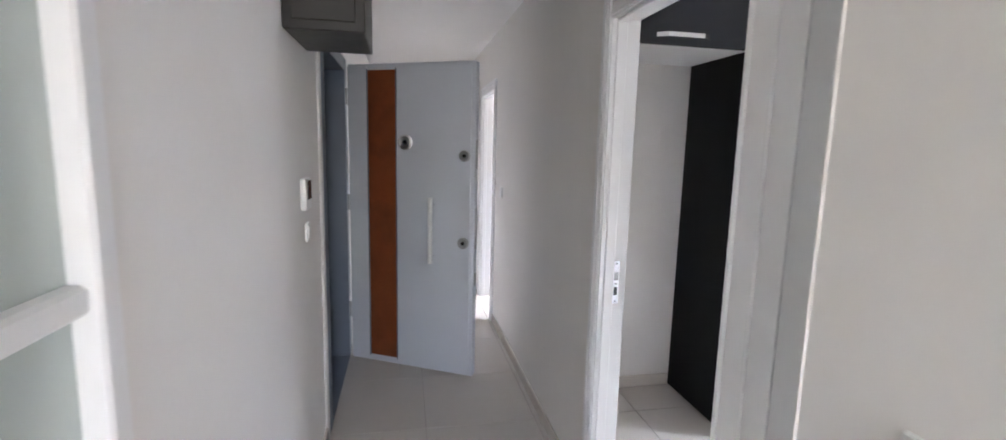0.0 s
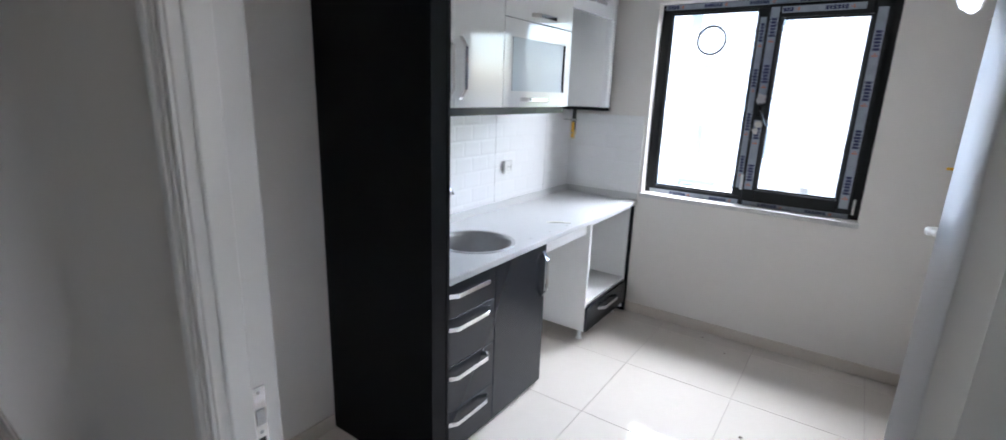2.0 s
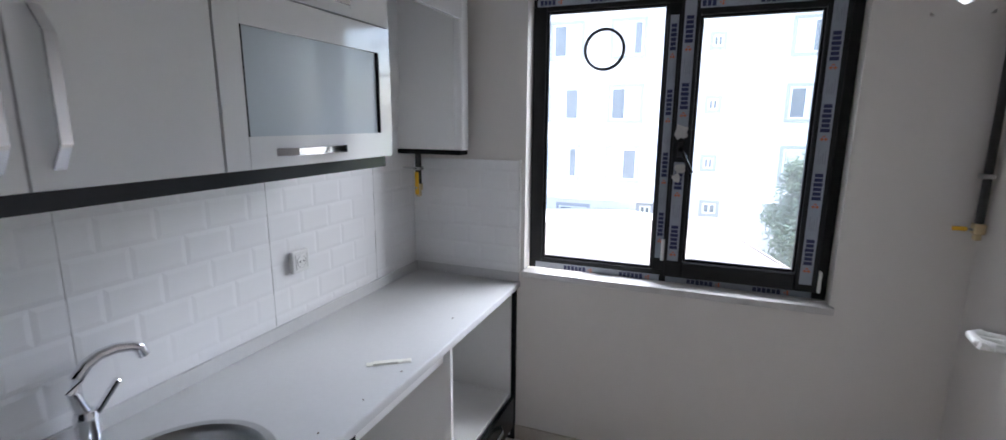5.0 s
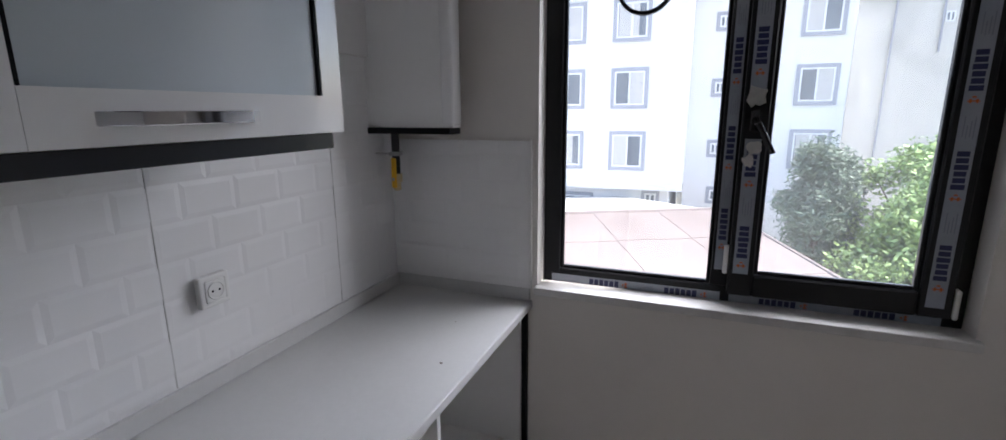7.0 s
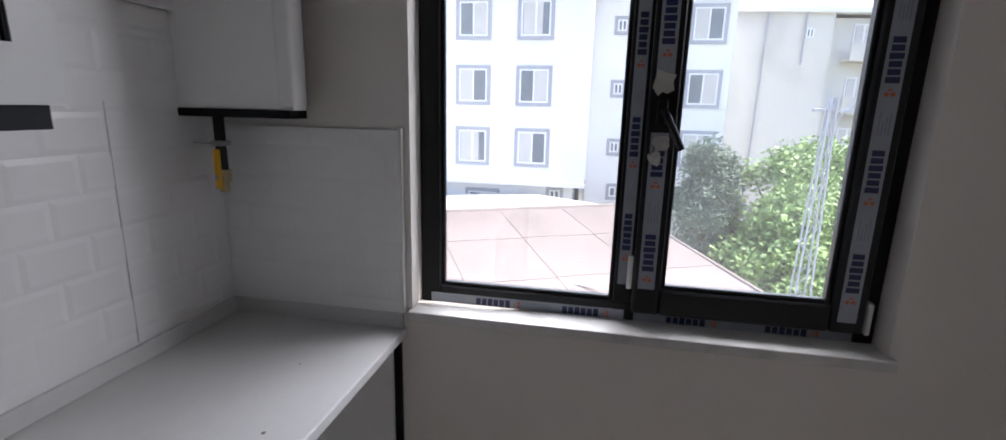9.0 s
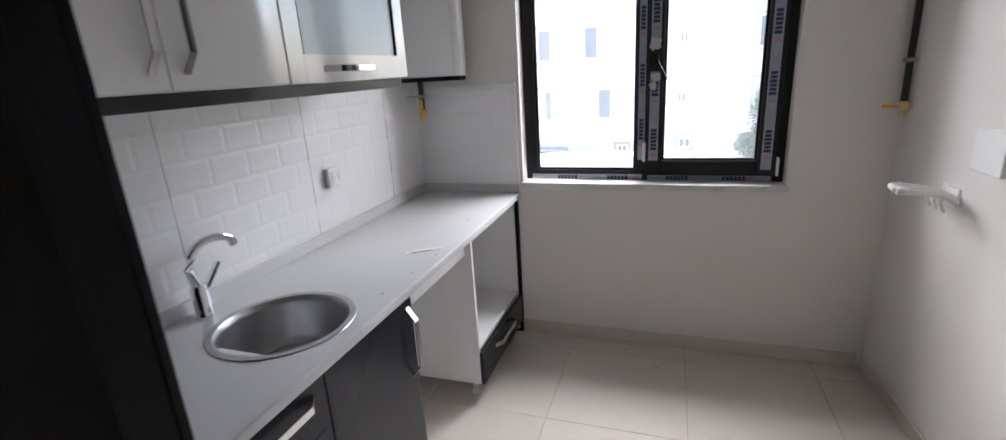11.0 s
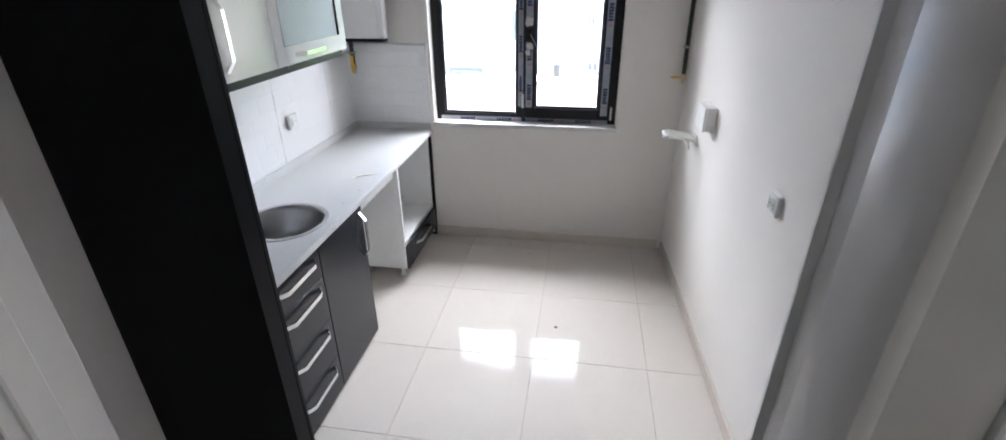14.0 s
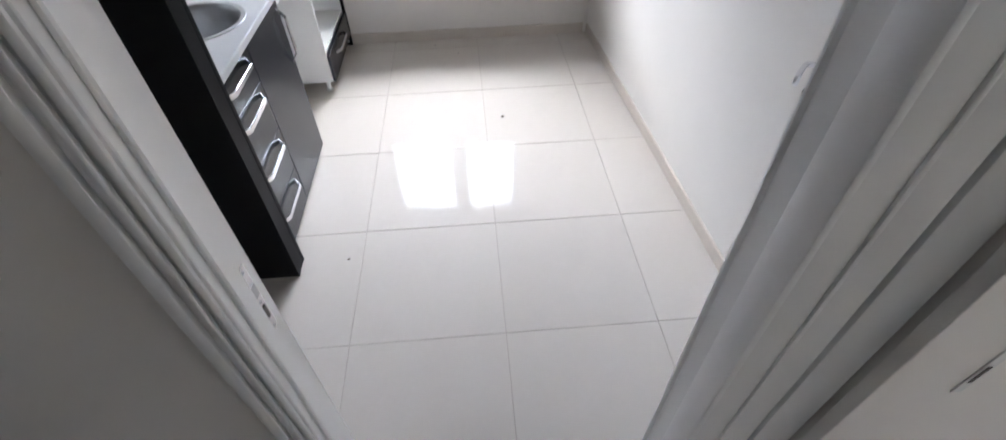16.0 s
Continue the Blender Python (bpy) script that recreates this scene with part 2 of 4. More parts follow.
def bow_handle(length, depth=0.032, height=0.021, thick=0.006):
    """A flat-bar bow handle along x, standing off towards -y, feet at y = 0."""
    h, c = length / 2, 0.045
    outer = [(-h, 0), (-h + c, -depth), (h - c, -depth), (h, 0)]
    inner = [(h - thick * 1.6, 0), (h - c - thick * 0.6, -depth + thick), (-h + c + thick * 0.6, -depth + thick), (-h + thick * 1.6, 0)]
    bm = bmesh.new()
    low = [bm.verts.new((x, y, -height / 2)) for x, y in outer + inner]
    top = [bm.verts.new((x, y, height / 2)) for x, y in outer + inner]
    for i in range(3):
        j = 7 - i
        bm.faces.new((low[i], low[i + 1], low[j - 1], low[j]))
        bm.faces.new((top[i], top[i + 1], top[j - 1], top[j]))
    for i in range(8):
        bm.faces.new((low[i], low[(i + 1) % 8], top[(i + 1) % 8], top[i]))
    bmesh.ops.bevel(bm, geom=[e for e in bm.edges if abs(e.verts[0].co.z - e.verts[1].co.z) < 1e-6], offset=0.0012, segments=1, affect="EDGES")
    return bm


def handle_on(parent, x, y, z, length, upright=False):
    bm = bow_handle(length)
    bm.transform(pose(x, y, z, 0, 90 if upright else 0, 0))
    return part("handle", bm, M_CHROME, parent, "chrome bow handle")


def frame_bars(parent, name, mat, x0, x1, y0, y1, z0, z1, w, bevel=0.004):
    """Four mitre-less bars of a frame in a plane across x."""
    for a, b, c, d in ((y0, y0 + w, z0, z1), (y1 - w, y1, z0, z1), (y0 + w, y1 - w, z0, z0 + w), (y0 + w, y1 - w, z1 - w, z1)):
        part(name, box(x0, x1, a, b, c, d, bevel), mat, parent)


# ---- structure ----
HALL_X, KIT_X = 0.77, 0.855          # faces of the wall between hall and kitchen
WIN_X, OUT_X = 3.90, 4.14            # inner and outer face of the window wall
BACK_Y, CEIL = 2.535, 2.42
DOOR_Y0, DOOR_Y1, DOOR_Z = 0.632, 1.50, 1.965
LEFT_X = -0.37
SOUTH_X = 0.66                     # hall face of the wall south of the kitchen door
ENT_Y0, ENT_Y1, ENT_Z = 2.31, 3.30, 2.02


def right_y(x):
    return 0.098 + 0.049 * (x - 1.62)


def structure(name, bm, mat, label, category):
    return tagged(part(name, bm, mat), label, category, kind="structure")


RW = math.atan(0.049)
rw = Matrix.Translation((KIT_X - 0.1, right_y(KIT_X - 0.1), 0)) @ Matrix.Rotation(RW, 4, "Z")
structure("wall_south", box(0, 3.6, -0.2, 0, 0, CEIL, m=rw), M_WALL, "off-white painted kitchen side wall", "wall")
structure("wall_north", box(KIT_X, OUT_X, BACK_Y, BACK_Y + 0.12, 0, CEIL), M_WALL, "off-white painted wall behind the kitchen units", "wall")

# window wall with its opening and a round drilled hole
WY0, WY1, WZ0, WZ1 = 0.628, 1.918, 0.915, 2.185
HY, HZ, HR, HS = 0.366, 2.093, 0.052, 0.09
bm = boxes((WIN_X, OUT_X, -0.1, HY - HS, 0, CEIL), (WIN_X, OUT_X, HY - HS, HY + HS, 0, HZ - HS), (WIN_X, OUT_X, HY - HS, HY + HS, HZ + HS, CEIL),
           (WIN_X, OUT_X, HY + HS, WY0, 0, CEIL), (WIN_X, OUT_X, WY0, WY1, 0, WZ0), (WIN_X, OUT_X, WY0, WY1, WZ1, CEIL), (WIN_X, OUT_X, WY1, BACK_Y + 0.12, 0, CEIL))
rings = []
for x in (WIN_X, OUT_X):
    sq, ci = [], []
    for k in range(32):
        a = 2 * math.pi * (k + 0.5) / 32
        c, s = math.cos(a), math.sin(a)
        q = HS / max(abs(c), abs(s))
        rr = HR * (1 + 0.09 * math.sin(3 * a + 1) + 0.05 * math.sin(7 * a))
        sq.append(bm.verts.new((x, HY + q * c, HZ + q * s)))
        ci.append(bm.verts.new((x, HY + rr * c, HZ + rr * s)))
    rings.append((sq, ci))
for k in range(32):
    j = (k + 1) % 32
    for sq, ci in rings:
        bm.faces.new((sq[k], sq[j], ci[j], ci[k]))
    bm.faces.new((rings[0][1][k], rings[0][1][j], rings[1][1][j], rings[1][1][k]))
structure("wall_east", bm, M_WALL, "off-white painted window wall with a drilled hole", "wall")

# wall between hall and kitchen, hall walls with openings
FAR0, FAR1 = 3.90, 4.62
structure("wall_west", boxes((SOUTH_X, KIT_X, -2.8, 0.395, 0, CEIL), (HALL_X, KIT_X, 0.395, DOOR_Y0 - 0.03, 0, CEIL), (HALL_X, KIT_X, DOOR_Y0 - 0.03, DOOR_Y1 + 0.03, DOOR_Z + 0.03, CEIL),
                             (HALL_X, KIT_X, DOOR_Y1 + 0.03, FAR0, 0, CEIL), (HALL_X, KIT_X, FAR0, FAR1, 2.0, CEIL), (HALL_X, KIT_X, FAR1, 5.05, 0, CEIL),
                             (HALL_X, KIT_X, 5.05, 5.75, 2.0, CEIL), (HALL_X, KIT_X, 5.75, 6.6, 0, CEIL)),
          M_WALL, "off-white painted hall wall with the kitchen doorway", "wall")
GD0, GD1 = -0.55, 0.50
structure("wall_hall_left", boxes((LEFT_X - 0.2, LEFT_X, -2.8, GD0, 0, CEIL), (LEFT_X - 0.2, LEFT_X, GD0, GD1, 2.1, CEIL), (LEFT_X - 0.2, LEFT_X, GD1, ENT_Y0, 0, CEIL),
                                  (LEFT_X - 0.2, LEFT_X, ENT_Y0, ENT_Y1, ENT_Z, CEIL), (LEFT_X - 0.2, LEFT_X, ENT_Y1, 6.6, 0, CEIL)),
          M_WALL, "off-white painted hall wall with the entrance opening", "wall")
structure("wall_hall_end", box(LEFT_X - 0.2, 2.6, 6.6, 6.75, 0, CEIL), M_WALL, "off-white wall at the end of the hall", "wall")
# rooms off the hall; the side room's unseen opening is added for its fill lamp
structure("wall_side_room", boxes((KIT_X, 2.6, 3.5, 3.6, 0, CEIL), (2.5, 2.6, 3.6, 4.0, 0, CEIL), (2.5, 2.6, 5.4, 6.6, 0, CEIL), (2.5, 2.6, 4.0, 5.4, 0, 0.9), (2.5, 2.6, 4.0, 5.4, 2.2, CEIL)),
          M_WALL, "off-white walls of a side room with an unseen opening added for fill light", "wall")
structure("wall_stairwell", boxes((-1.9, -1.8, 1.6, 4.2, 0, CEIL), (-1.8, LEFT_X - 0.2, 1.5, 1.6, 0, CEIL), (-1.8, LEFT_X - 0.2, 4.1, 4.2, 0, CEIL)),
          M_WALL, "painted stairwell walls beyond the entrance", "wall")
structure("wall_glazed_room", boxes((-2.6, -2.5, -2.8, 1.5, 0, CEIL), (-2.5, LEFT_X - 0.2, 1.4, 1.5, 0, CEIL)), M_WALL, "painted walls of the room behind the glazed door", "wall")
# unseen wall; its opening is made up and sized to set the hall's brightness
structure("wall_hall_back", boxes((-2.6, -0.05, -2.95, -2.8, 0, CEIL), (0.45, KIT_X, -2.95, -2.8, 0, CEIL), (-0.05, 0.45, -2.95, -2.8, 2.0, CEIL), (-0.05, 0.45, -2.95, -2.8, 0, 1.0)), M_WALL, "unseen off-white hall back wall with an opening added for fill light", "wall")
structure("ceiling", boxes((-2.6, OUT_X, -2.95, 6.75, CEIL, CEIL + 0.15)), M_CEIL, "white painted flat ceiling", "ceiling")
FLOOR = structure("floor", box(-2.6, OUT_X, -2.95, 6.75, -0.18, -0.004), M_GROUT, "beige polished porcelain tiled floor", "floor")


def skirting(bm, x0, x1, y0, y1, m=None):
    add_box(bm, x0, x1, y0, y1, 0.0, 0.075, 0.003, m)


bm = bmesh.new()
skirting(bm, 0.12, 3.13, 0.0, 0.012, rw)
skirting(bm, WIN_X - 0.012, WIN_X, 0.24, 1.99)
skirting(bm, KIT_X, 1.695, BACK_Y - 0.012, BACK_Y)
skirting(bm, HALL_X - 0.012, HALL_X, DOOR_Y1 + 0.1, FAR0 - 0.08)
skirting(bm, SOUTH_X - 0.012, SOUTH_X, -2.8, 0.395)
skirting(bm, LEFT_X, LEFT_X + 0.012, GD1 + 0.02, ENT_Y0 - 0.09)
structure("baseboard", bm, M_SKIRT, "low beige tile skirting along the walls", "baseboard")


# ---- kitchen doorway ----
def door_casing(name, y0, y1, z, label, south=0.012, outer=0.077):
    d = thing(name, (HALL_X, (y0 + y1) / 2, 0), label, "door frame", kind="structure")
    part("lining", boxes((HALL_X - 0.012, KIT_X + 0.012, y0 - 0.03, y0, 0, z + 0.03), (HALL_X - 0.012, KIT_X + 0.012, y1, y1 + 0.03, 0, z + 0.03),
                         (HALL_X - 0.012, KIT_X + 0.012, y0, y1, z, z + 0.03), bevel=0.002), M_DOORW, d)
    part("door_stop", boxes((HALL_X + 0.005, HALL_X + 0.045, y0, y0 + 0.012, 0, z), (HALL_X + 0.005, HALL_X + 0.045, y1 - 0.012, y1, 0, z),
                            (HALL_X + 0.005, HALL_X + 0.045, y0 + 0.012, y1 - 0.012, z - 0.012, z), bevel=0.003), M_DOORW, d)
    for face, o in ((HALL_X, -1), (KIT_X, 1)):
        bm = bmesh.new()

        def slab(a, b, t0, t1, z1, bevel):
            add_box(bm, min(face + o * t0, face + o * t1), max(face + o * t0, face + o * t1), a, b, 0, z1, bevel, seg=2)

        for inner, out in ((y0 - 0.008, -1), (y1 + 0.008, 1)):
            wide, t = (outer, south) if o == -1 and out == -1 else (0.077, 0.012)
            if t > 0.02:
                inner += 0.045
            for u0, u1, t1 in ((0.0, 0.014, t + 0.005), (0.014, 0.3 * wide, t), (0.3 * wide, 0.3 * wide + 0.010, t + 0.005), (0.3 * wide + 0.010, 0.62 * wide - 0.006, t), (0.62 * wide - 0.006, 0.62 * wide + 0.003, 0.6 * t), (0.62 * wide + 0.003, wide, t + 0.004)):
                a, b = sorted((inner + out * u0, inner + out * u1))
                slab(a, b, -0.001, t1, z + 0.085, 0.0025)
        head = [(y0 - 0.008, y1 + 0.008, z + 0.008, z + 0.022, 0.017), (y0 - 0.008, y1 + 0.008, z + 0.022, z + 0.056, 0.012), (y0 - 0.008, y1 + 0.008, z + 0.056, z + 0.085, 0.016)]
        for a, b, za, zb, t in head:
            add_box(bm, min(face, face + o * t), max(face, face + o * t), a, b, za, zb, 0.0025, seg=2)
        part("casing", bm, M_DOORW, d, smooth=True)
    return d


door_frame = door_casing("door_frame_kitchen", DOOR_Y0, DOOR_Y1, DOOR_Z, "white moulded door frame of the kitchen doorway", 0.068, 0.262)
strike = part("strike_plate", box(0.815, 0.84, DOOR_Y1 - 0.004, DOOR_Y1 - 0.0005, 0.905, 1.075, 0.0012), M_CHROME, door_frame, "bright steel strike plate")
part("latch_hole", box(0.82, 0.833, DOOR_Y1 - 0.0052, DOOR_Y1 - 0.003, 0.94, 0.972), M_SCREEN, strike)
part("latch_lip", box(0.82, 0.835, DOOR_Y1 - 0.0060, DOOR_Y1 - 0.003, 1.0, 1.03), M_STEEL, strike)
for z in (0.915, 0.985, 1.065):
    part("screw", lathe([(0.0, 0.001), (0.003, 0.001), (0.004, 0)], 10, Matrix.Translation((0.827, DOOR_Y1 - 0.0045, z)) @ Matrix.Rotation(radians(90), 4, "X")), M_STEEL, strike)

# the wall that stands forward beside the doorway
structure("trim_return", box(SOUTH_X - 0.004, SOUTH_X + 0.026, 0.3955, 0.401, 0, CEIL - 0.002, 0.0015), M_WALL, "painted corner strip on the forward wall edge", "trim")
plate = thing("strike_plate", (SOUTH_X, 0.22, 0.75), "narrow steel strike plate let into the hall wall", "strike plate")
part("plate", box(SOUTH_X - 0.003, SOUTH_X, 0.205, 0.228, 0.76, 0.92, 0.001), M_MARBLE, plate)
part("latch_slot", box(SOUTH_X - 0.0042, SOUTH_X - 0.0028, 0.213, 0.221, 0.80, 0.86), M_SCREEN, plate, "dark latch slot")
hall_switch = thing("light_switch", (SOUTH_X, 0.17, 1.08), "white light switch beside the kitchen doorway", "switch")
part("plate", box(SOUTH_X - 0.011, SOUTH_X, 0.135, 0.222, 1.065, 1.152, 0.003), M_PVC, hall_switch)
part("rocker", box(SOUTH_X - 0.015, SOUTH_X - 0.0105, 0.15, 0.207, 1.08, 1.137, 0.002), M_PVC, hall_switch)

# open kitchen leaf, swung towards the side wall
HINGE = Vector((KIT_X + 0.014, DOOR_Y0 + 0.004, 0))
leaf_m = Matrix.Translation(HINGE) @ Matrix.Rotation(radians(-40.4), 4, "Z")
leaf = thing("kitchen_door", HINGE, "white panelled interior door standing open at the side wall", "door")
part("door_panel", box(0.0, 0.79, -0.03, 0.006, 0.008, DOOR_Z - 0.004, 0.002, leaf_m), M_DOORW, leaf)
for yy in (-0.0325, 0.0085):
    bm = bmesh.new()
    for z0, z1 in ((0.18, 0.85), (1.05, 1.82)):
        for r in ((0.12, 0.67, z0, z0 + 0.018), (0.12, 0.67, z1 - 0.018, z1), (0.12, 0.138, z0 + 0.018, z1 - 0.018), (0.652, 0.67, z0 + 0.018, z1 - 0.018)):
            add_box(bm, r[0], r[1], yy - 0.004, yy + 0.004, r[2], r[3], 0.003, leaf_m)
    part("moulding", bm, M_DOORW, leaf)
part("lock_plate", box(0.788, 0.7925, -0.023, -0.001, 0.90, 1.12, 0.001, leaf_m), M_CHROME, leaf, "bright steel lock faceplate")
for side in (1, -1):
    y0 = 0.006 if side == 1 else -0.03
    for z in (1.02, 0.945):
        part("rosette", lathe([(0.0, 0.006), (0.022, 0.006), (0.025, 0.0)], 24, leaf_m @ Matrix.Translation((0.735, y0, z)) @ Matrix.Rotation(radians(-90 * side), 4, "X")), M_CHROME, leaf, smooth=True)
    pts = [leaf_m @ Vector(p) for p in ((0.735, y0, 1.02), (0.735, y0 + side * 0.038, 1.02), (0.73, y0 + side * 0.047, 1.02), (0.715, y0 + side * 0.05, 1.02), (0.64, y0 + side * 0.05, 1.024), (0.615, y0 + side * 0.048, 1.016))]
    part("lever", tube(pts, 0.008, 12), M_CHROME, leaf, "chrome lever handle", smooth=True)
    part("thumb_turn", tube([leaf_m @ Vector((0.735, y0, 0.945)), leaf_m @ Vector((0.735, y0 + side * 0.03, 0.945))], 0.007, 12), M_CHROME, leaf, smooth=True)
for z in (0.2, 0.72, 1.7):
    part("hinge", tube([leaf_m @ Vector((-0.006, -0.032, z)), leaf_m @ Vector((-0.006, -0.032, z + 0.075))], 0.006, 12), M_STEEL, leaf, "bright steel barrel hinge", smooth=True)

# ---- window ----
win = thing("window_1", (WIN_X + 0.1, (WY0 + WY1) / 2, WZ0), "anthracite plastic window with printed protective film", "window", kind="structure")
FX0, FX1 = 3.982, 4.05
fr = part("window_frame", boxes((FX0, FX1, WY0, WY0 + 0.062, WZ0, WZ1), (FX0, FX1, WY1 - 0.062, WY1, WZ0, WZ1), (FX0, FX1, WY0 + 0.062, WY1 - 0.062, WZ0, WZ0 + 0.058),
                                (FX0, FX1, WY0 + 0.062, WY1 - 0.062, WZ1 - 0.055, WZ1), (FX0, FX1, 1.255, 1.325, WZ0 + 0.058, WZ1 - 0.055), bevel=0.003), M_FRAME, win)
bm = bmesh.new()
for r in ((1.325, 1.337, 0.973, 2.13), (1.844, 1.856, 0.973, 2.13), (1.337, 1.844, 0.973, 0.985), (1.337, 1.844, 2.118, 2.13)):
    add_box(bm, FX0 + 0.012, FX0 + 0.03, *r, bevel=0.003)
part("glazing_bead", bm, M_FRAME, win)
SX0, SX1 = 3.957, 4.03
sash = part("opening_sash", boxes((SX0, SX1, 0.668, 0.752, 0.953, 2.145), (SX0, SX1, 1.195, 1.272, 0.953, 2.145), (SX0, SX1, 0.752, 1.195, 0.953, 1.028), (SX0, SX1, 0.752, 1.195, 2.07, 2.145), bevel=0.005), M_FRAME, win)
bm = bmesh.new()
for r in ((0.752, 0.764, 1.028, 2.07), (1.183, 1.195, 1.028, 2.07), (0.764, 1.183, 1.028, 1.04), (0.764, 1.183, 2.058, 2.07)):
    add_box(bm, SX0 + 0.014, SX0 + 0.03, *r, bevel=0.003)
part("sash_bead", bm, M_FRAME, sash)
for name, y0, y1, z0, z1, x, par in (("pane", 1.33, 1.852, 0.976, 2.127, 4.012, win), ("pane", 0.757, 1.19, 1.032, 2.066, 3.99, sash)):
    p = part(name, box(x, x + 0.006, y0, y1, z0, z1), M_GLASS, par)
    p.visible_shadow = False
part("ring_gasket", lathe([(0.080, -0.010), (0.092, -0.010), (0.093, 0.004), (0.080, 0.004), (0.080, -0.010)], 48,
                          Matrix.Translation((4.006, 1.591, 1.957)) @ Matrix.Rotation(radians(90), 4, "Y")), M_RUBBER, win, "thin black ring on the pane")
hb = part("handle_base", box(SX0 - 0.012, SX0, 1.222, 1.25, 1.49, 1.56, 0.004), M_SCREEN, sash)
part("handle_grip", tube([(SX0 - 0.012, 1.236, 1.527), (SX0 - 0.042, 1.236, 1.527), (SX0 - 0.048, 1.23, 1.52), (SX0 - 0.048, 1.185, 1.43)], 0.0095, 12), M_SCREEN, hb, smooth=True)


def film_strip(parent, x, along, fixed, a0, a1, w, shift=0.0, upside=1):
    """A printed film strip; along is 'y' or 'z', fixed the other coordinate of its middle line."""
    def at(u0, u1, v0, v1, dx, h, bm):
        if along == "y":
            add_box(bm, x - dx, x - dx + h, u0, u1, fixed + v0, fixed + v1)
        else:
            add_box(bm, x - dx, x - dx + h, fixed + v0, fixed + v1, u0, u1)
    bm = bmesh.new()
    at(a0, a1, -w / 2, w / 2, 0.0012, 0.0011, bm)
    strip = part("film_strip", bm, M_FILM, parent, "pale protective film with navy print")
    navy, orange, grey = bmesh.new(), bmesh.new(), bmesh.new()
    period, u = 0.268, a0 + 0.02 + shift
    while u < a1 - 0.03:
        for k in range(6):
            s = u + 0.034 + k * 0.0185
            if s + 0.0135 < a1:
                h = w * (0.31 if k % 3 else 0.35)
                at(s, s + 0.0145, -h, h, 0.0020, 0.0007, navy)
        if u + 0.022 < a1:
            for q in (-0.16, 0.16):
                at(u + 0.002, u + 0.013, w * (q - 0.06), w * (q + 0.06), 0.0020, 0.0007, orange)
            at(u + 0.006, u + 0.0095, -w * 0.3, w * 0.3, 0.0020, 0.0007, orange)
            at(u + 0.016, u + 0.021, -w * 0.1, w * 0.1, 0.0020, 0.0007, orange)
        for k in range(4):
            s = u + 0.175
            if s + 0.06 < a1:
                at(s + 0.004 * (k % 2), s + 0.06 - 0.012 * (k % 3), w * (-0.3 + 0.17 * k), w * (-0.25 + 0.17 * k), 0.0020, 0.0007, grey)
        u += period
    for nm, b, mm in (("print_word", navy, M_NAVY), ("print_mark", orange, M_ORANGE), ("print_lines", grey, M_FILMGREY)):
        if len(b.verts):
            part(nm, b, mm, strip)
        else:
            b.free()


film_strip(fr, FX0, "y", 0.934, 1.29, 1.885, 0.034, 0.02)
film_strip(fr, FX0, "y", 0.934, 0.68, 1.262, 0.030, 0.06)
film_strip(fr, FX0, "y", 2.166, 0.66, 1.90, 0.032, 0.03)
film_strip(fr, FX0, "z", 1.298, 1.03, 2.08, 0.034, 0.05)
film_strip(sash, SX0, "z", 1.236, 1.03, 1.47, 0.046, 0.0)
film_strip(sash, SX0, "z", 1.236, 1.60, 2.13, 0.046, 0.04)
film_strip(sash, SX0, "z", 0.712, 0.985, 2.10, 0.046, 0.03)
film_strip(sash, SX0, "y", 2.112, 0.79, 1.20, 0.036, 0.03)
part("hinge_cover", box(FX0 - 0.012, FX0, 1.274, 1.290, 1.02, 1.12, 0.004, seg=2), M_PVC, fr, "cream plastic cover")
part("hinge_cover", box(SX0 - 0.008, SX0 + 0.02, 0.655, 0.667, 0.955, 1.045, 0.003), M_PVC, sash, "white hinge cover")
rnd = random.Random(4)
for cy, cz, sz in ((1.24, 1.60, 0.035), (1.232, 1.445, 0.028), (1.245, 1.40, 0.022)):
    bm = bmesh.new()
    ring = [bm.verts.new((SX0 - 0.004 - rnd.uniform(0, 0.006), cy + sz * rnd.uniform(0.6, 1.1) * math.cos(a), cz + sz * rnd.uniform(0.6, 1.2) * math.sin(a))) for a in [k * math.pi / 6 for k in range(12)]]
    mid = bm.verts.new((SX0 - 0.011, cy, cz))
    for k in range(12):
        bm.faces.new((ring[k], ring[(k + 1) % 12], mid))
    bmesh.ops.solidify(bm, geom=bm.faces[:], thickness=0.0012)
    part("torn_film", bm, M_SCRAP, sash, "torn white scrap of film")
sill = tagged(part("window_sill", box(WIN_X - 0.028, FX0 - 0.002, WY0 - 0.012, WY1 + 0.006, WZ0 - 0.022, WZ0 + 0.008, 0.004, seg=2), M_MARBLE), "grey-white marble inner window sill", "window sill", kind="structure")

# ---- kitchen units ----
CT = 0.862                 # worktop height
CF = 1.94                  # worktop front
UF = 1.972                 # face of the drawer and door fronts
TX = 1.70                  # tall panel


def front(name, x0, x1, z0, z1, mat, parent, y=UF, t=0.018):
    return part(name, box(x0 + 0.0015, x1 - 0.0015, y - t, y, z0 + 0.0015, z1 - 0.0015, 0.0015), mat, parent)


tall = thing("tall_end_panel", (TX + 0.05, 2.2, 0), "tall boxed anthracite end panel beside the fridge niche", "panel")
part("side_panel", box(TX, TX + 0.018, 1.90, BACK_Y, 0.002, 2.36, 0.001), M_BLACK, tall)
part("front_panel", box(TX + 0.018, TX + 0.082, 1.902, 1.92, 0.002, 2.36, 0.001), M_BLACK, tall)
part("side_panel", box(TX + 0.082, TX + 0.1, 1.90, BACK_Y, 0.002, 2.36, 0.001), M_BLACK, tall)

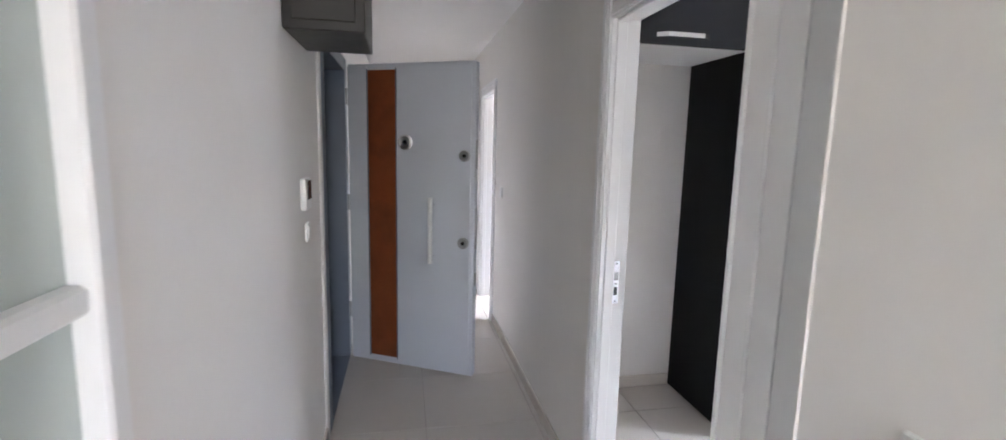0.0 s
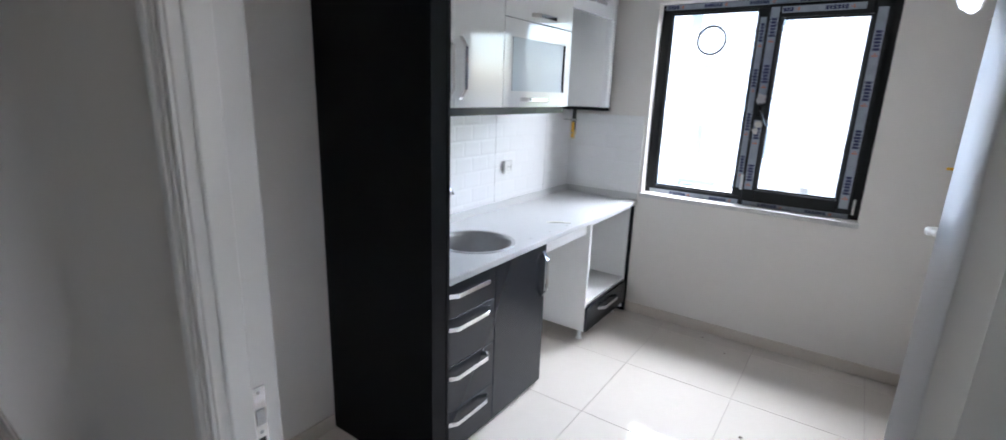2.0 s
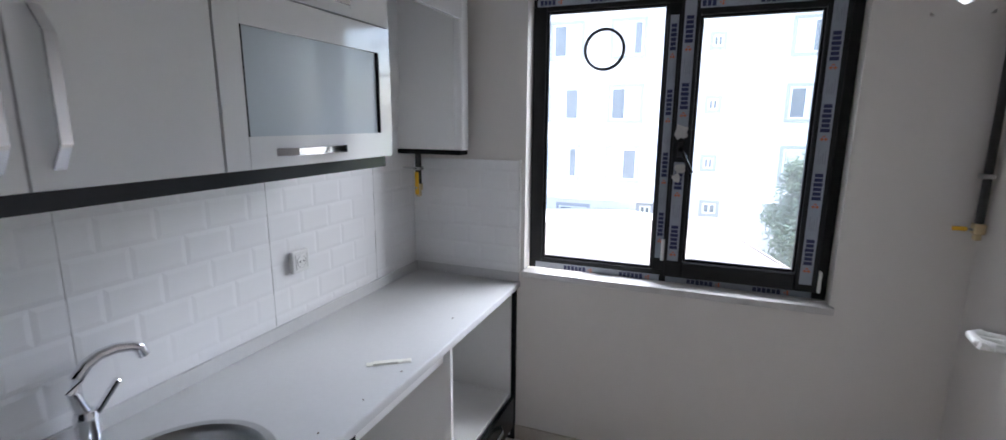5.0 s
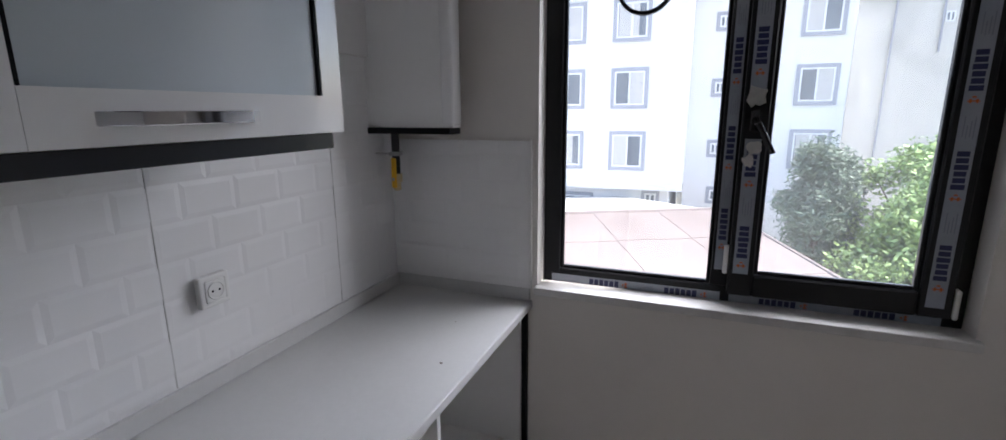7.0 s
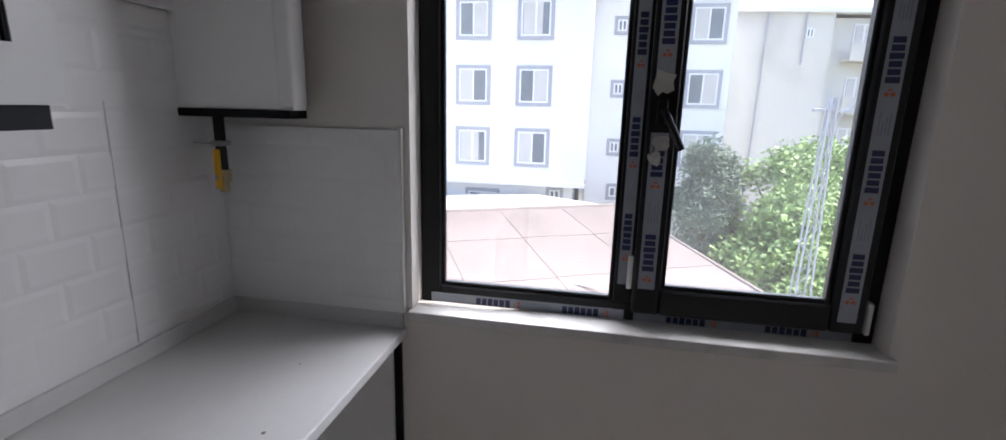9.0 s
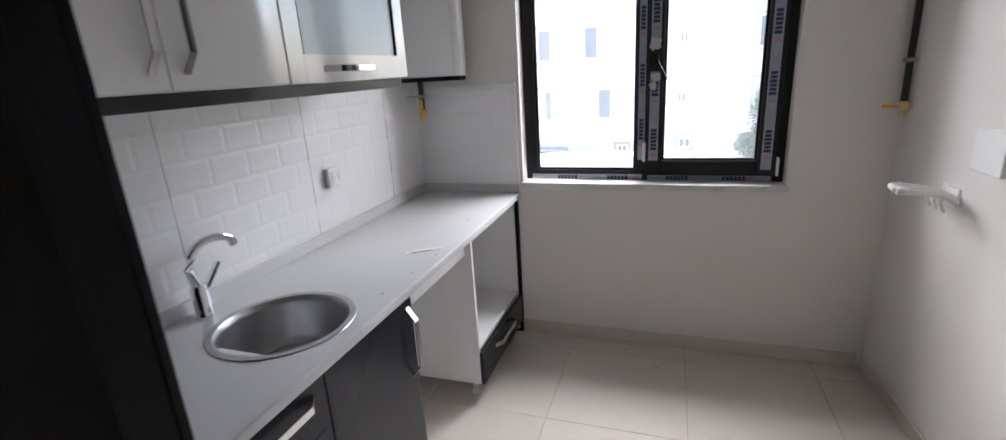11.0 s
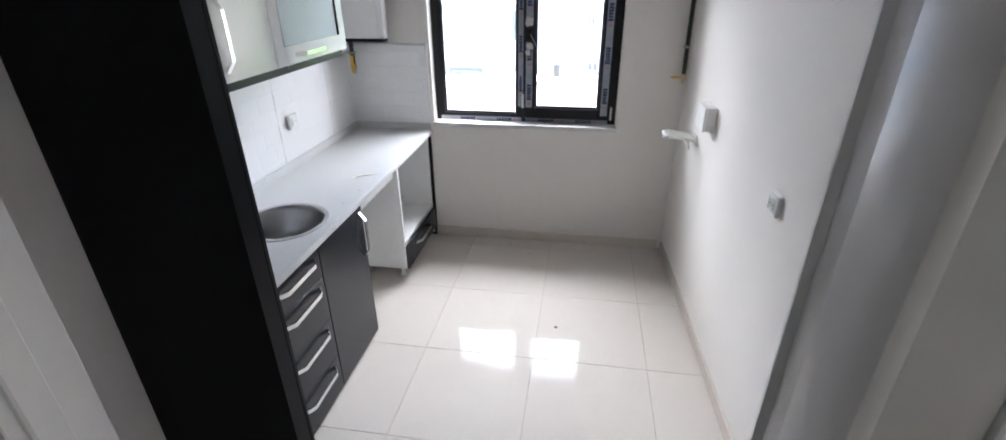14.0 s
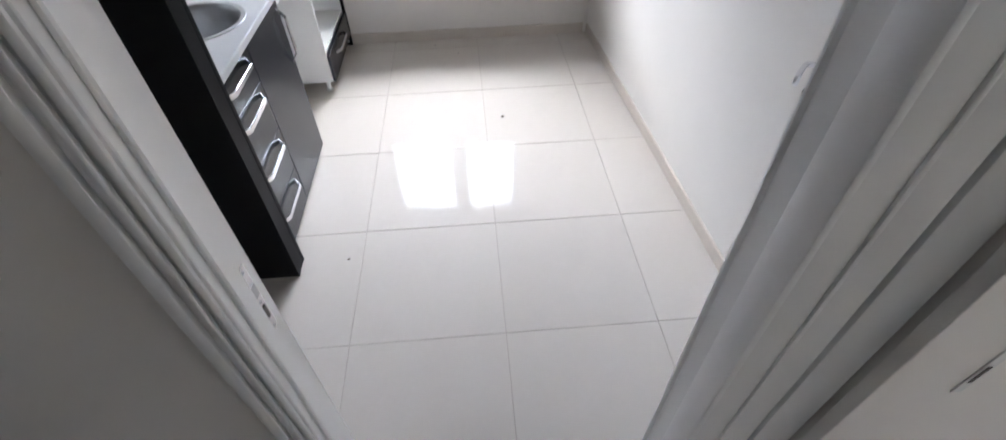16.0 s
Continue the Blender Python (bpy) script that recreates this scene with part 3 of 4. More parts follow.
drawers = thing("drawer_unit", (1.95, UF + 0.02, 0), "anthracite kitchen base unit with four closed drawers", "drawer unit")
part("body", boxes((1.804, 1.822, UF + 0.002, 2.50, 0.08, 0.833), (2.165, 2.181, UF + 0.002, 2.50, 0.08, 0.833), (1.822, 2.165, UF + 0.002, 2.50, 0.08, 0.098), (1.822, 2.165, 2.48, 2.50, 0.098, 0.833)), M_WHITE, drawers)
part("plinth", box(1.804, 2.181, 2.03, 2.045, 0.0, 0.08), M_BLACK, drawers)
for z0, z1, hz in ((0.672, 0.83, 0.780), (0.45, 0.672, 0.632), (0.228, 0.45, 0.405), (0.02, 0.228, 0.18)):
    d = front("drawer_front", 1.806, 2.181, z0, z1, M_DARKLAM, drawers)
    handle_on(d, 1.992, UF - 0.018, hz, 0.30)
sinku = thing("sink_unit", (2.42, UF + 0.02, 0), "anthracite sink base unit with one closed door", "cabinet")
part("body", boxes((2.183, 2.199, UF + 0.002, 2.50, 0.08, 0.833), (2.620, 2.636, UF + 0.002, 2.50, 0.03, 0.833), (2.199, 2.620, UF + 0.002, 2.50, 0.08, 0.098)), M_WHITE, sinku)
part("plinth", box(2.183, 2.636, 2.03, 2.045, 0.0, 0.08), M_BLACK, sinku)
d = front("door", 2.183, 2.637, 0.02, 0.83, M_DARKLAM, sinku)
handle_on(d, 2.607, UF - 0.018, 0.66, 0.26, True)
oven = thing("oven_housing_unit", (3.55, UF + 0.02, 0), "white open oven housing with anthracite bottom drawer", "cabinet")
OB = WIN_X - 0.004
for nm, r in (("side_panel", (3.215, 3.233, UF, 2.50, 0.075, 0.833)), ("side_panel", (OB - 0.038, OB - 0.02, UF, 2.50, 0.03, 0.833)), ("shelf", (3.233, OB - 0.038, UF, 2.50, 0.255, 0.273)),
              ("back_panel", (3.233, OB - 0.038, 2.482, 2.50, 0.273, 0.833)), ("top_rail", (3.233, OB - 0.038, UF, 2.05, 0.80, 0.833)), ("bottom_panel", (3.233, OB - 0.038, UF, 2.48, 0.075, 0.093))):
    part(nm, box(*r, 0.0008), M_WHITE, oven)
part("end_panel", box(OB - 0.02, OB, CF + 0.012, 2.50, 0.0, 0.833, 0.001), M_BLACK, oven, "anthracite end panel")
d = front("drawer_front", 3.217, OB - 0.02, 0.075, 0.245, M_DARKLAM, oven)
handle_on(d, 3.545, UF - 0.018, 0.185, 0.30)
for x in (3.26, 3.80):
    for y in (2.02, 2.44):
        part("leg", lathe([(0.0, 0.0), (0.022, 0.0), (0.02, 0.008), (0.014, 0.012), (0.014, 0.076)], 16, Matrix.Translation((x, y, 0))), M_PVC, oven, "white plastic leg", smooth=True)
rail = tagged(part("support_rail", box(2.636, 3.215, UF + 0.03, UF + 0.046, 0.74, 0.833, 0.001), M_WHITE), "white rail bridging the dishwasher gap", "rail")

# worktop with a round sink cut-out
SKX, SKY, SKR = 2.318, 2.185, 0.195
bm = bmesh.new()
X0, X1, Y0, Y1 = TX + 0.102, WIN_X - 0.002, CF, BACK_Y - 0.004
Z0 = CT - 0.028
rim = {}
for z in (Z0, CT):
    c = [bm.verts.new((SKX + SKR * math.cos(2 * math.pi * k / 64), SKY + SKR * math.sin(2 * math.pi * k / 64), z)) for k in range(64)]
    s = []
    for k in range(64):
        a = 2 * math.pi * k / 64
        q = 0.225 / max(abs(math.cos(a)), abs(math.sin(a)))
        s.append(bm.verts.new((SKX + q * math.cos(a), SKY + q * math.sin(a), z)))
    for k in range(64):
        bm.faces.new((c[k], c[(k + 1) % 64], s[(k + 1) % 64], s[k]))
    rim[z] = c
for k in range(64):
    bm.faces.new((rim[Z0][k], rim[Z0][(k + 1) % 64], rim[CT][(k + 1) % 64], rim[CT][k]))
part_top = [(a, b, c, d) for a, b in ((X0, SKX - 0.225), (SKX + 0.225, X1)) for c, d in ((Y0, SKY - 0.225), (SKY - 0.225, SKY + 0.225), (SKY + 0.225, Y1))]
part_top += [(SKX - 0.225, SKX + 0.225, Y0, SKY - 0.225), (SKX - 0.225, SKX + 0.225, SKY + 0.225, Y1)]
for a, b, c, d in part_top:
    add_box(bm, a, b, c, d, Z0, CT)
bmesh.ops.remove_doubles(bm, verts=bm.verts, dist=0.0002)
worktop = tagged(part("worktop", bm, M_QUARTZ), "white speckled worktop along the units", "worktop")
part("upstand", boxes((X0, X1 - 0.012, Y1 - 0.022, Y1 - 0.01, CT, CT + 0.048), (X1 - 0.012, X1, CF + 0.004, Y1 - 0.01, CT, CT + 0.048), bevel=0.002), M_QUARTZ, worktop)
part("front_edge", box(X0, X1, CF - 0.004, CF, Z0 - 0.001, CT - 0.001, 0.0015), M_QUARTZ, worktop)
sink = thing("sink", (SKX, SKY, CT), "round brushed stainless steel inset sink", "sink")
part("bowl", lathe([(SKR + 0.008, CT + 0.001), (SKR + 0.006, CT + 0.0035), (SKR - 0.012, CT + 0.0035), (SKR - 0.018, CT - 0.004), (SKR - 0.022, CT - 0.02), (SKR - 0.03, CT - 0.12), (SKR - 0.05, CT - 0.148), (0.06, CT - 0.158), (0.045, CT - 0.16)], 64, Matrix.Translation((SKX, SKY, 0))), M_STEEL, sink, smooth=True)
part("drain", lathe([(0.047, CT - 0.158), (0.042, CT - 0.157), (0.036, CT - 0.166), (0.0, CT - 0.166)], 32, Matrix.Translation((SKX, SKY, 0))), M_CHROME, sink, "steel drain", smooth=True)
tap = thing("tap", (2.30, 2.46, CT), "chrome single-lever kitchen mixer tap with curved spout", "tap")
part("base", lathe([(0.0, 0.0), (0.029, 0.0), (0.028, 0.01), (0.024, 0.02), (0.026, 0.085), (0.021, 0.1), (0.0, 0.104)], 28, Matrix.Translation((2.30, 2.46, CT))), M_CHROME, tap, smooth=True)
arc = [(2.318, 0.085), (2.306, 0.115), (2.303, 0.145), (2.312, 0.175), (2.332, 0.198), (2.36, 0.211), (2.395, 0.213), (2.425, 0.206), (2.448, 0.194)]
part("spout", tube([(x - 0.018, 2.46 - 0.12 * (x - 2.303), CT + z * 1.06) for x, z in arc], 0.0155, 14, 0.0125), M_CHROME, tap, smooth=True)
part("nozzle", tube([(2.427, 2.443, CT + 0.208), (2.434, 2.442, CT + 0.185)], 0.0145, 16), M_CHROME, tap, smooth=True)
lm = Matrix.Translation((2.318, 2.452, CT + 0.085)) @ pose(0, 0, 0, 0, -52, -12)
part("lever", boxes((0.0, 0.085, -0.011, 0.011, -0.005, 0.006), bevel=0.003, m=lm), M_CHROME, tap)

# ---- wall units ----
UPF, UB, UT = 2.195, 1.515, 2.30


def wall_unit(name, x0, x1, label, z0=UB):
    u = thing(name, ((x0 + x1) / 2, 2.36, z0), label, "wall cabinet")
    part("body", boxes((x0, x0 + 0.016, UPF + 0.002, BACK_Y, z0, UT), (x1 - 0.016, x1, UPF + 0.002, BACK_Y, z0, UT), (x0 + 0.016, x1 - 0.016, UPF + 0.002, BACK_Y, z0, z0 + 0.016),
                       (x0 + 0.016, x1 - 0.016, UPF + 0.002, BACK_Y, UT - 0.016, UT), (x0 + 0.016, x1 - 0.016, BACK_Y - 0.02, BACK_Y - 0.012, z0 + 0.016, UT - 0.016)), M_WHITE, u)
    return u


u = wall_unit("wall_cabinet", 1.804, 2.508, "white gloss wall cabinet with two closed doors")
d = front("door", 1.806, 2.14, UB, UT, M_GLOSS, u, UPF)
handle_on(d, 2.10, UPF - 0.018, 1.685, 0.27, True)
d = front("door", 2.14, 2.507, UB, UT, M_GLOSS, u, UPF)
handle_on(d, 2.185, UPF - 0.018, 1.685, 0.27, True)
u = wall_unit("wall_cabinet", 2.510, 3.19, "white gloss wall cabinet with frosted glass flap")
d = front("flap_door", 2.51, 3.19, 1.943, UT, M_GLOSS, u, UPF)
handle_on(d, 2.87, UPF - 0.018, 1.978, 0.25)
d = part("glazed_flap", box(2.5115, 2.58, UPF - 0.018, UPF, UB + 0.0015, 1.940, 0.001), M_GLOSS, u)
for r in ((3.125, 3.1885, UB + 0.0015, 1.940), (2.58, 3.125, UB + 0.0015, 1.597), (2.58, 3.125, 1.857, 1.940)):
    part("flap_rail", box(r[0], r[1], UPF - 0.018, UPF, r[2], r[3]), M_GLOSS, d)
part("glass_panel", box(2.58, 3.125, UPF - 0.008, UPF - 0.003, 1.597, 1.857), M_FROST, d, "frosted grey glass panel")
for a in (2.58, 3.119):
    part("glass_bead", box(a, a + 0.006, UPF - 0.016, UPF - 0.008, 1.597, 1.857), M_BLACK, d)
handle_on(d, 2.805, UPF - 0.018, 1.555, 0.285)
tagged(part("light_pelmet", box(1.804, 3.178, UPF + 0.006, UPF + 0.024, 1.478, 1.5135, 0.001), M_DARKLAM), "dark pelmet strip under the wall cabinets", "trim")
u = thing("boiler_cabinet", (3.55, 2.36, 1.5), "white open-bottomed boiler cabinet with top flap", "wall cabinet")
part("side_panel", box(3.755, 3.815, UPF - 0.018, BACK_Y - 0.006, 1.505, UT, 0.002), M_WHITE, u)
part("edge_post", box(3.752, 3.822, UPF - 0.022, UPF + 0.03, 1.508, UT, 0.014, seg=3), M_GLOSS, u, smooth=True)
part("foot_strip", box(3.748, 3.826, UPF - 0.01, BACK_Y - 0.008, 1.483, 1.505, 0.001), M_BLACK, u, "black strip under the side panel")
part("back_panel", box(3.192, 3.755, BACK_Y - 0.03, BACK_Y - 0.022, 1.75, UT), M_WHITE, u)
part("top_panel", box(3.192, 3.755, UPF + 0.002, BACK_Y - 0.031, UT - 0.018, UT), M_WHITE, u)
d = front("flap_door", 3.192, 3.752, 2.075, UT, M_GLOSS, u, UPF)
handle_on(d, 3.50, UPF - 0.018, 2.15, 0.24)
cor = tagged(part("cornice", boxes((TX + 0.102, 3.84, UPF - 0.045, BACK_Y, UT + 0.001, UT + 0.02), (TX + 0.102, 3.84, UPF - 0.04, UPF - 0.02, UT + 0.02, UT + 0.06), bevel=0.002), M_BLACK), "anthracite cornice on top of the wall cabinets", "trim")

fridge = thing("fridge_top_cabinet", (1.28, 2.2, 1.99), "anthracite cabinet above the fridge niche", "wall cabinet")
part("body", boxes((KIT_X + 0.005, TX - 0.002, 1.97, BACK_Y, 2.0, 2.018), (KIT_X + 0.005, KIT_X + 0.023, 1.97, BACK_Y, 2.018, 2.36), (TX - 0.02, TX - 0.002, 1.97, BACK_Y, 2.018, 2.36), (KIT_X + 0.023, TX - 0.02, 1.97, BACK_Y, 2.342, 2.36)), M_WHITE, fridge)
d = front("flap_door", KIT_X + 0.005, TX - 0.002, 1.985, 2.36, M_DARKLAM, fridge, 1.968)
handle_on(d, 1.30, 1.95, 2.03, 0.27)

# ---- services ----
PX, PY, PZ = 3.858, 0.236, 2.32
gas = thing("gas_pipe", (PX, PY, 1.3), "black painted gas pipe clipped along the walls", "pipe")
part("pipe", tube([(PX, PY - 0.004, 1.30), (PX, PY, 1.8), (PX, PY + 0.002, PZ - 0.03), (PX, PY + 0.01, PZ - 0.008), (PX, PY + 0.03, PZ), (PX, 1.2, PZ + 0.01), (PX, 2.16, PZ + 0.012)], 0.0135, 14), M_PIPE, gas, smooth=True)
for z in (1.465, 2.05):
    part("clip", boxes((PX - 0.018, PX + 0.018, PY - 0.018, PY + 0.018, z - 0.008, z + 0.008), (PX + 0.016, WIN_X, PY - 0.003, PY + 0.003, z - 0.003, z + 0.003), bevel=0.002), M_STEEL, gas, "steel pipe clip")
for y in (0.75, 1.45, 2.05):
    part("clip", boxes((PX - 0.018, PX + 0.018, y - 0.008, y + 0.008, PZ - 0.01, PZ + 0.028), (PX + 0.016, WIN_X, y - 0.003, y + 0.003, PZ + 0.004, PZ + 0.01), bevel=0.002), M_STEEL, gas, "steel pipe clip")
v = part("valve", boxes((PX - 0.017, PX + 0.017, PY - 0.021, PY + 0.013, 1.262, 1.30), (PX - 0.011, PX + 0.011, PY - 0.015, PY + 0.007, 1.24, 1.262), bevel=0.004), M_BRASS, gas, "brass gas valve")
part("valve_stem", tube([(PX - 0.005, PY + 0.01, 1.278), (PX - 0.01, PY + 0.045, 1.28)], 0.004, 10), M_STEEL, v)
part("lever", box(PX - 0.016, PX - 0.008, PY + 0.03, PY + 0.075, 1.273, 1.288, 0.003), M_YELLOW, v, "yellow valve lever")
GX, GY = 3.79, 2.435
gas2 = thing("boiler_gas_pipe", (GX, GY, 1.27), "short black boiler gas pipe with yellow valve", "pipe")
part("pipe", tube([(GX, GY, 1.483), (GX, GY, 1.335)], 0.0145, 14), M_PIPE, gas2, smooth=True)
part("clip", boxes((GX - 0.019, GX + 0.019, GY - 0.019, GY + 0.019, 1.402, 1.417), (GX - 0.036, GX + 0.036, GY - 0.004, GY + 0.004, 1.406, 1.413), (GX - 0.003, GX + 0.003, GY, BACK_Y, 1.406, 1.412), bevel=0.002), M_STEEL, gas2, "steel pipe clip")
v = part("valve", boxes((GX - 0.016, GX + 0.016, GY - 0.016, GY + 0.016, 1.302, 1.336), (GX - 0.011, GX + 0.011, GY - 0.011, GY + 0.011, 1.272, 1.302), bevel=0.003), M_BRASS, gas2, "brass end fitting")
part("lever", box(GX - 0.033, GX - 0.022, GY - 0.016, GY + 0.003, 1.285, 1.395, 0.003), M_YELLOW, v, "yellow valve lever")
part("lever_screw", tube([(GX - 0.016, GY - 0.006, 1.318), (GX - 0.035, GY - 0.006, 1.318)], 0.006, 10), M_STEEL, v)


def socket(name, m, label):
    """A wall socket facing -y in its own frame."""
    s = thing(name, m.translation, label, "socket")
    part("plate", box(-0.041, 0.041, -0.020, 0, -0.041, 0.041, 0.004, m, 2), M_PVC, s)
    part("insert", box(-0.029, 0.029, -0.0215, -0.0195, -0.029, 0.029, 0.003, m), M_PVC, s)
    part("well", lathe([(0.0235, 0.0215), (0.0225, 0.0245), (0.0205, 0.0245), (0.0195, 0.0220), (0.0, 0.0220)], 32, m @ Matrix.Rotation(radians(90), 4, "X")), M_PVC, s, smooth=True)
    for dx in (-0.0095, 0.0095):
        part("pin_hole", lathe([(0.0028, 0.0), (0.0028, 0.0228), (0.0, 0.0228)], 12, m @ Matrix.Translation((dx, 0, 0)) @ Matrix.Rotation(radians(90), 4, "X")), M_SCREEN, s)
    return s


socket("socket", Matrix.Translation((3.046, BACK_Y - 0.022, 1.128)), "white socket on the tiled splashback")
rx = 2.235
socket("socket", Matrix.Translation((rx, right_y(rx), 1.12)) @ Matrix.Rotation(math.pi + RW, 4, "Z"), "white socket on the plain side wall")

jx = 3.185
jm = Matrix.Translation((jx, right_y(jx), 1.195)) @ Matrix.Rotation(RW, 4, "Z")
jb = thing("junction_box", jm.translation, "white plastic box mounted on the side wall", "junction box")
part("body", box(-0.075, 0.075, 0.0, 0.05, -0.062, 0.062, 0.006, jm, 2), M_PVC, jb, smooth=True)
part("cover", boxes((-0.078, 0.078, 0.05, 0.064, -0.064, 0.064), bevel=0.004, m=jm), M_PVC, jb)
for z in (-0.045, 0.03):
    part("clip", box(0.074, 0.088, 0.015, 0.06, z, z + 0.03, 0.004, jm), M_PVC, jb)

bx = 3.45
bm_ = Matrix.Translation((bx, right_y(bx), 1.012)) @ Matrix.Rotation(RW, 4, "Z")
br = thing("pipe_bracket", bm_.translation, "white plastic-wrapped wall bracket with prongs", "bracket")
part("wall_plate", box(-0.055, 0.055, 0.0, 0.008, -0.045, 0.02, 0.003, bm_), M_PVC, br)
for k, dx in enumerate((-0.045, 0.0, 0.045)):
    part("prong", tube([bm_ @ Vector(p) for p in ((dx, 0.0, -0.03), (dx, 0.025, -0.008), (dx, 0.07, 0.002), (dx + 0.004 * k, 0.19 - 0.02 * k, 0.010))], 0.010, 10, 0.012), M_PVC, br, smooth=True)
    part("hook", tube([bm_ @ Vector(p) for p in ((dx, 0.045, -0.004), (dx, 0.05, -0.035), (dx + 0.004, 0.035, -0.065))], 0.006, 8), M_PVC, br, smooth=True)
part("front_bar", tube([bm_ @ Vector(p) for p in ((-0.055, 0.155, 0.010), (-0.03, 0.185, 0.012), (0.03, 0.175, 0.012), (0.055, 0.14, 0.010))], 0.0135, 12), M_PVC, br, smooth=True)

# small things on worktop and floor
bm = boxes((-0.072, 0.072, -0.014, 0.014, 0, 0.002), (-0.05, 0.03, -0.011, 0.011, 0.002, 0.006), (0.035, 0.068, -0.008, 0.008, 0.002, 0.004), bevel=0.0008, m=pose(2.934, 2.05, CT, 0, 0, -54))
tagged(part("paper_scrap", bm, M_TAPE), "cream scrap of packing strip on the worktop", "scrap")
rnd = random.Random(9)
for x, y, z, s in ((2.83, 0.93, 0, 0.011), (3.66, 1.18, 0, 0.008), (3.8, 1.35, 0, 0.007), (1.78, 1.70, 0, 0.008), (2.9, 1.98, CT, 0.004), (2.72, 1.99, CT, 0.004), (2.55, 2.0, CT, 0.004), (3.35, 2.03, CT, 0.005), (3.62, 2.12, CT, 0.003)):
    bm = bmesh.new()
    vs = bmesh.ops.create_icosphere(bm, subdivisions=1, radius=s)["verts"]
    for w in vs:
        w.co = Vector((w.co.x * rnd.uniform(0.6, 1.3), w.co.y * rnd.uniform(0.6, 1.3), max(-0.2 * s, w.co.z * rnd.uniform(0.3, 0.6)))) + Vector((x, y, z + 0.2 * s))
    tagged(part("crumb", bm, M_DEBRIS), "small dark building crumb lying on the surface", "debris", group="building crumbs")

# ---- hall ----
ent = thing("entrance_frame", (LEFT_X, (ENT_Y0 + ENT_Y1) / 2, 0), "blue-grey steel frame of the entrance door", "door frame", kind="structure")
for y0, y1 in ((ENT_Y0 - 0.045, ENT_Y0 + 0.06), (ENT_Y1 - 0.06, ENT_Y1 + 0.045)):
    part("jamb", box(LEFT_X - 0.21, LEFT_X + 0.012, y0, y1, 0, ENT_Z + 0.03, 0.004), M_STEELDARK, ent)
part("head", box(LEFT_X - 0.21, LEFT_X + 0.012, ENT_Y0 + 0.06, ENT_Y1 - 0.06, ENT_Z - 0.05, ENT_Z + 0.03, 0.004), M_STEELDARK, ent)
part("threshold", box(LEFT_X - 0.2, LEFT_X + 0.01, ENT_Y0 + 0.06, ENT_Y1 - 0.06, 0, 0.012, 0.002), M_STEELDARK, ent)
structure("wall_trim", boxes((LEFT_X, LEFT_X + 0.012, ENT_Y0 - 0.11, ENT_Y0 - 0.047, 0, ENT_Z + 0.09), (LEFT_X, LEFT_X + 0.012, ENT_Y0 - 0.047, ENT_Y1 + 0.05, ENT_Z + 0.032, ENT_Z + 0.09), bevel=0.003), M_WALL, "plain plaster trim round the entrance", "trim")

EH = Vector((-0.335, 3.215, 0))
em = Matrix.Translation(EH) @ Matrix.Rotation(math.atan2(2.78 - 3.215, 0.448 + 0.335), 4, "Z")
edoor = thing("entrance_door", EH, "light grey steel entrance door with wooden strip, standing open", "door")
EW = 0.895
part("leaf", box(0, EW, 0.0, 0.055, 0.015, 2.005, 0.004, em), M_STEELDOOR, edoor)
part("face_panel", boxes((0.0, 0.142, -0.008, 0, 0.03, 1.99), (0.36, EW - 0.025, -0.008, 0, 0.03, 1.99), bevel=0.003, m=em), M_STEELDOOR, edoor)
part("wood_strip", box(0.15, 0.352, -0.004, 0, 0.06, 1.965, 0.001, em), M_WOODS, edoor, "orange-brown wooden strip")
part("strip_trim", boxes((0.142, 0.15, -0.010, 0, 0.05, 1.975), (0.352, 0.36, -0.010, 0, 0.05, 1.975), bevel=0.002, m=em), M_STEELDARK, edoor)
RXm = Matrix.Rotation(radians(90), 4, "X")
for x, z, r, nm in ((0.425, 1.515, 0.048, "peephole"), (0.832, 1.44, 0.036, "lock_rosette"), (0.828, 0.895, 0.036, "lock_rosette")):
    e = part(nm, lathe([(r, 0.0), (r, 0.012), (r * 0.8, 0.018), (r * 0.62, 0.012), (0.0, 0.012)], 32, em @ Matrix.Translation((x, -0.008, z)) @ RXm), M_STEEL, edoor, smooth=True)
    part("core", lathe([(r * 0.32, 0.012), (r * 0.28, 0.02), (0.0, 0.02)], 20, em @ Matrix.Translation((x, -0.008, z)) @ RXm), M_SCREEN, e)
for z in (0.80, 1.13):
    part("handle_mount", tube([em @ Vector((0.62, -0.008, z)), em @ Vector((0.62, -0.05, z))], 0.009, 12), M_CHROME, edoor)
part("pull_bar", tube([em @ Vector((0.62, -0.055, 0.755)), em @ Vector((0.62, -0.055, 1.175))], 0.015, 16), M_PVC, edoor, "white bar pull handle", smooth=True)
for z0, z1 in ((0.62, 0.70), (0.86, 1.12), (1.36, 1.54)):
    part("bolt_plate", box(EW - 0.001, EW + 0.003, 0.012, 0.042, z0, z1, 0.001, em), M_STEEL, edoor)
for z in (0.3, 1.05, 1.75):
    part("hinge", tube([EH + Vector((-0.012, 0.03, z)), EH + Vector((-0.012, 0.03, z + 0.11))], 0.010, 12), M_STEEL, edoor, smooth=True)

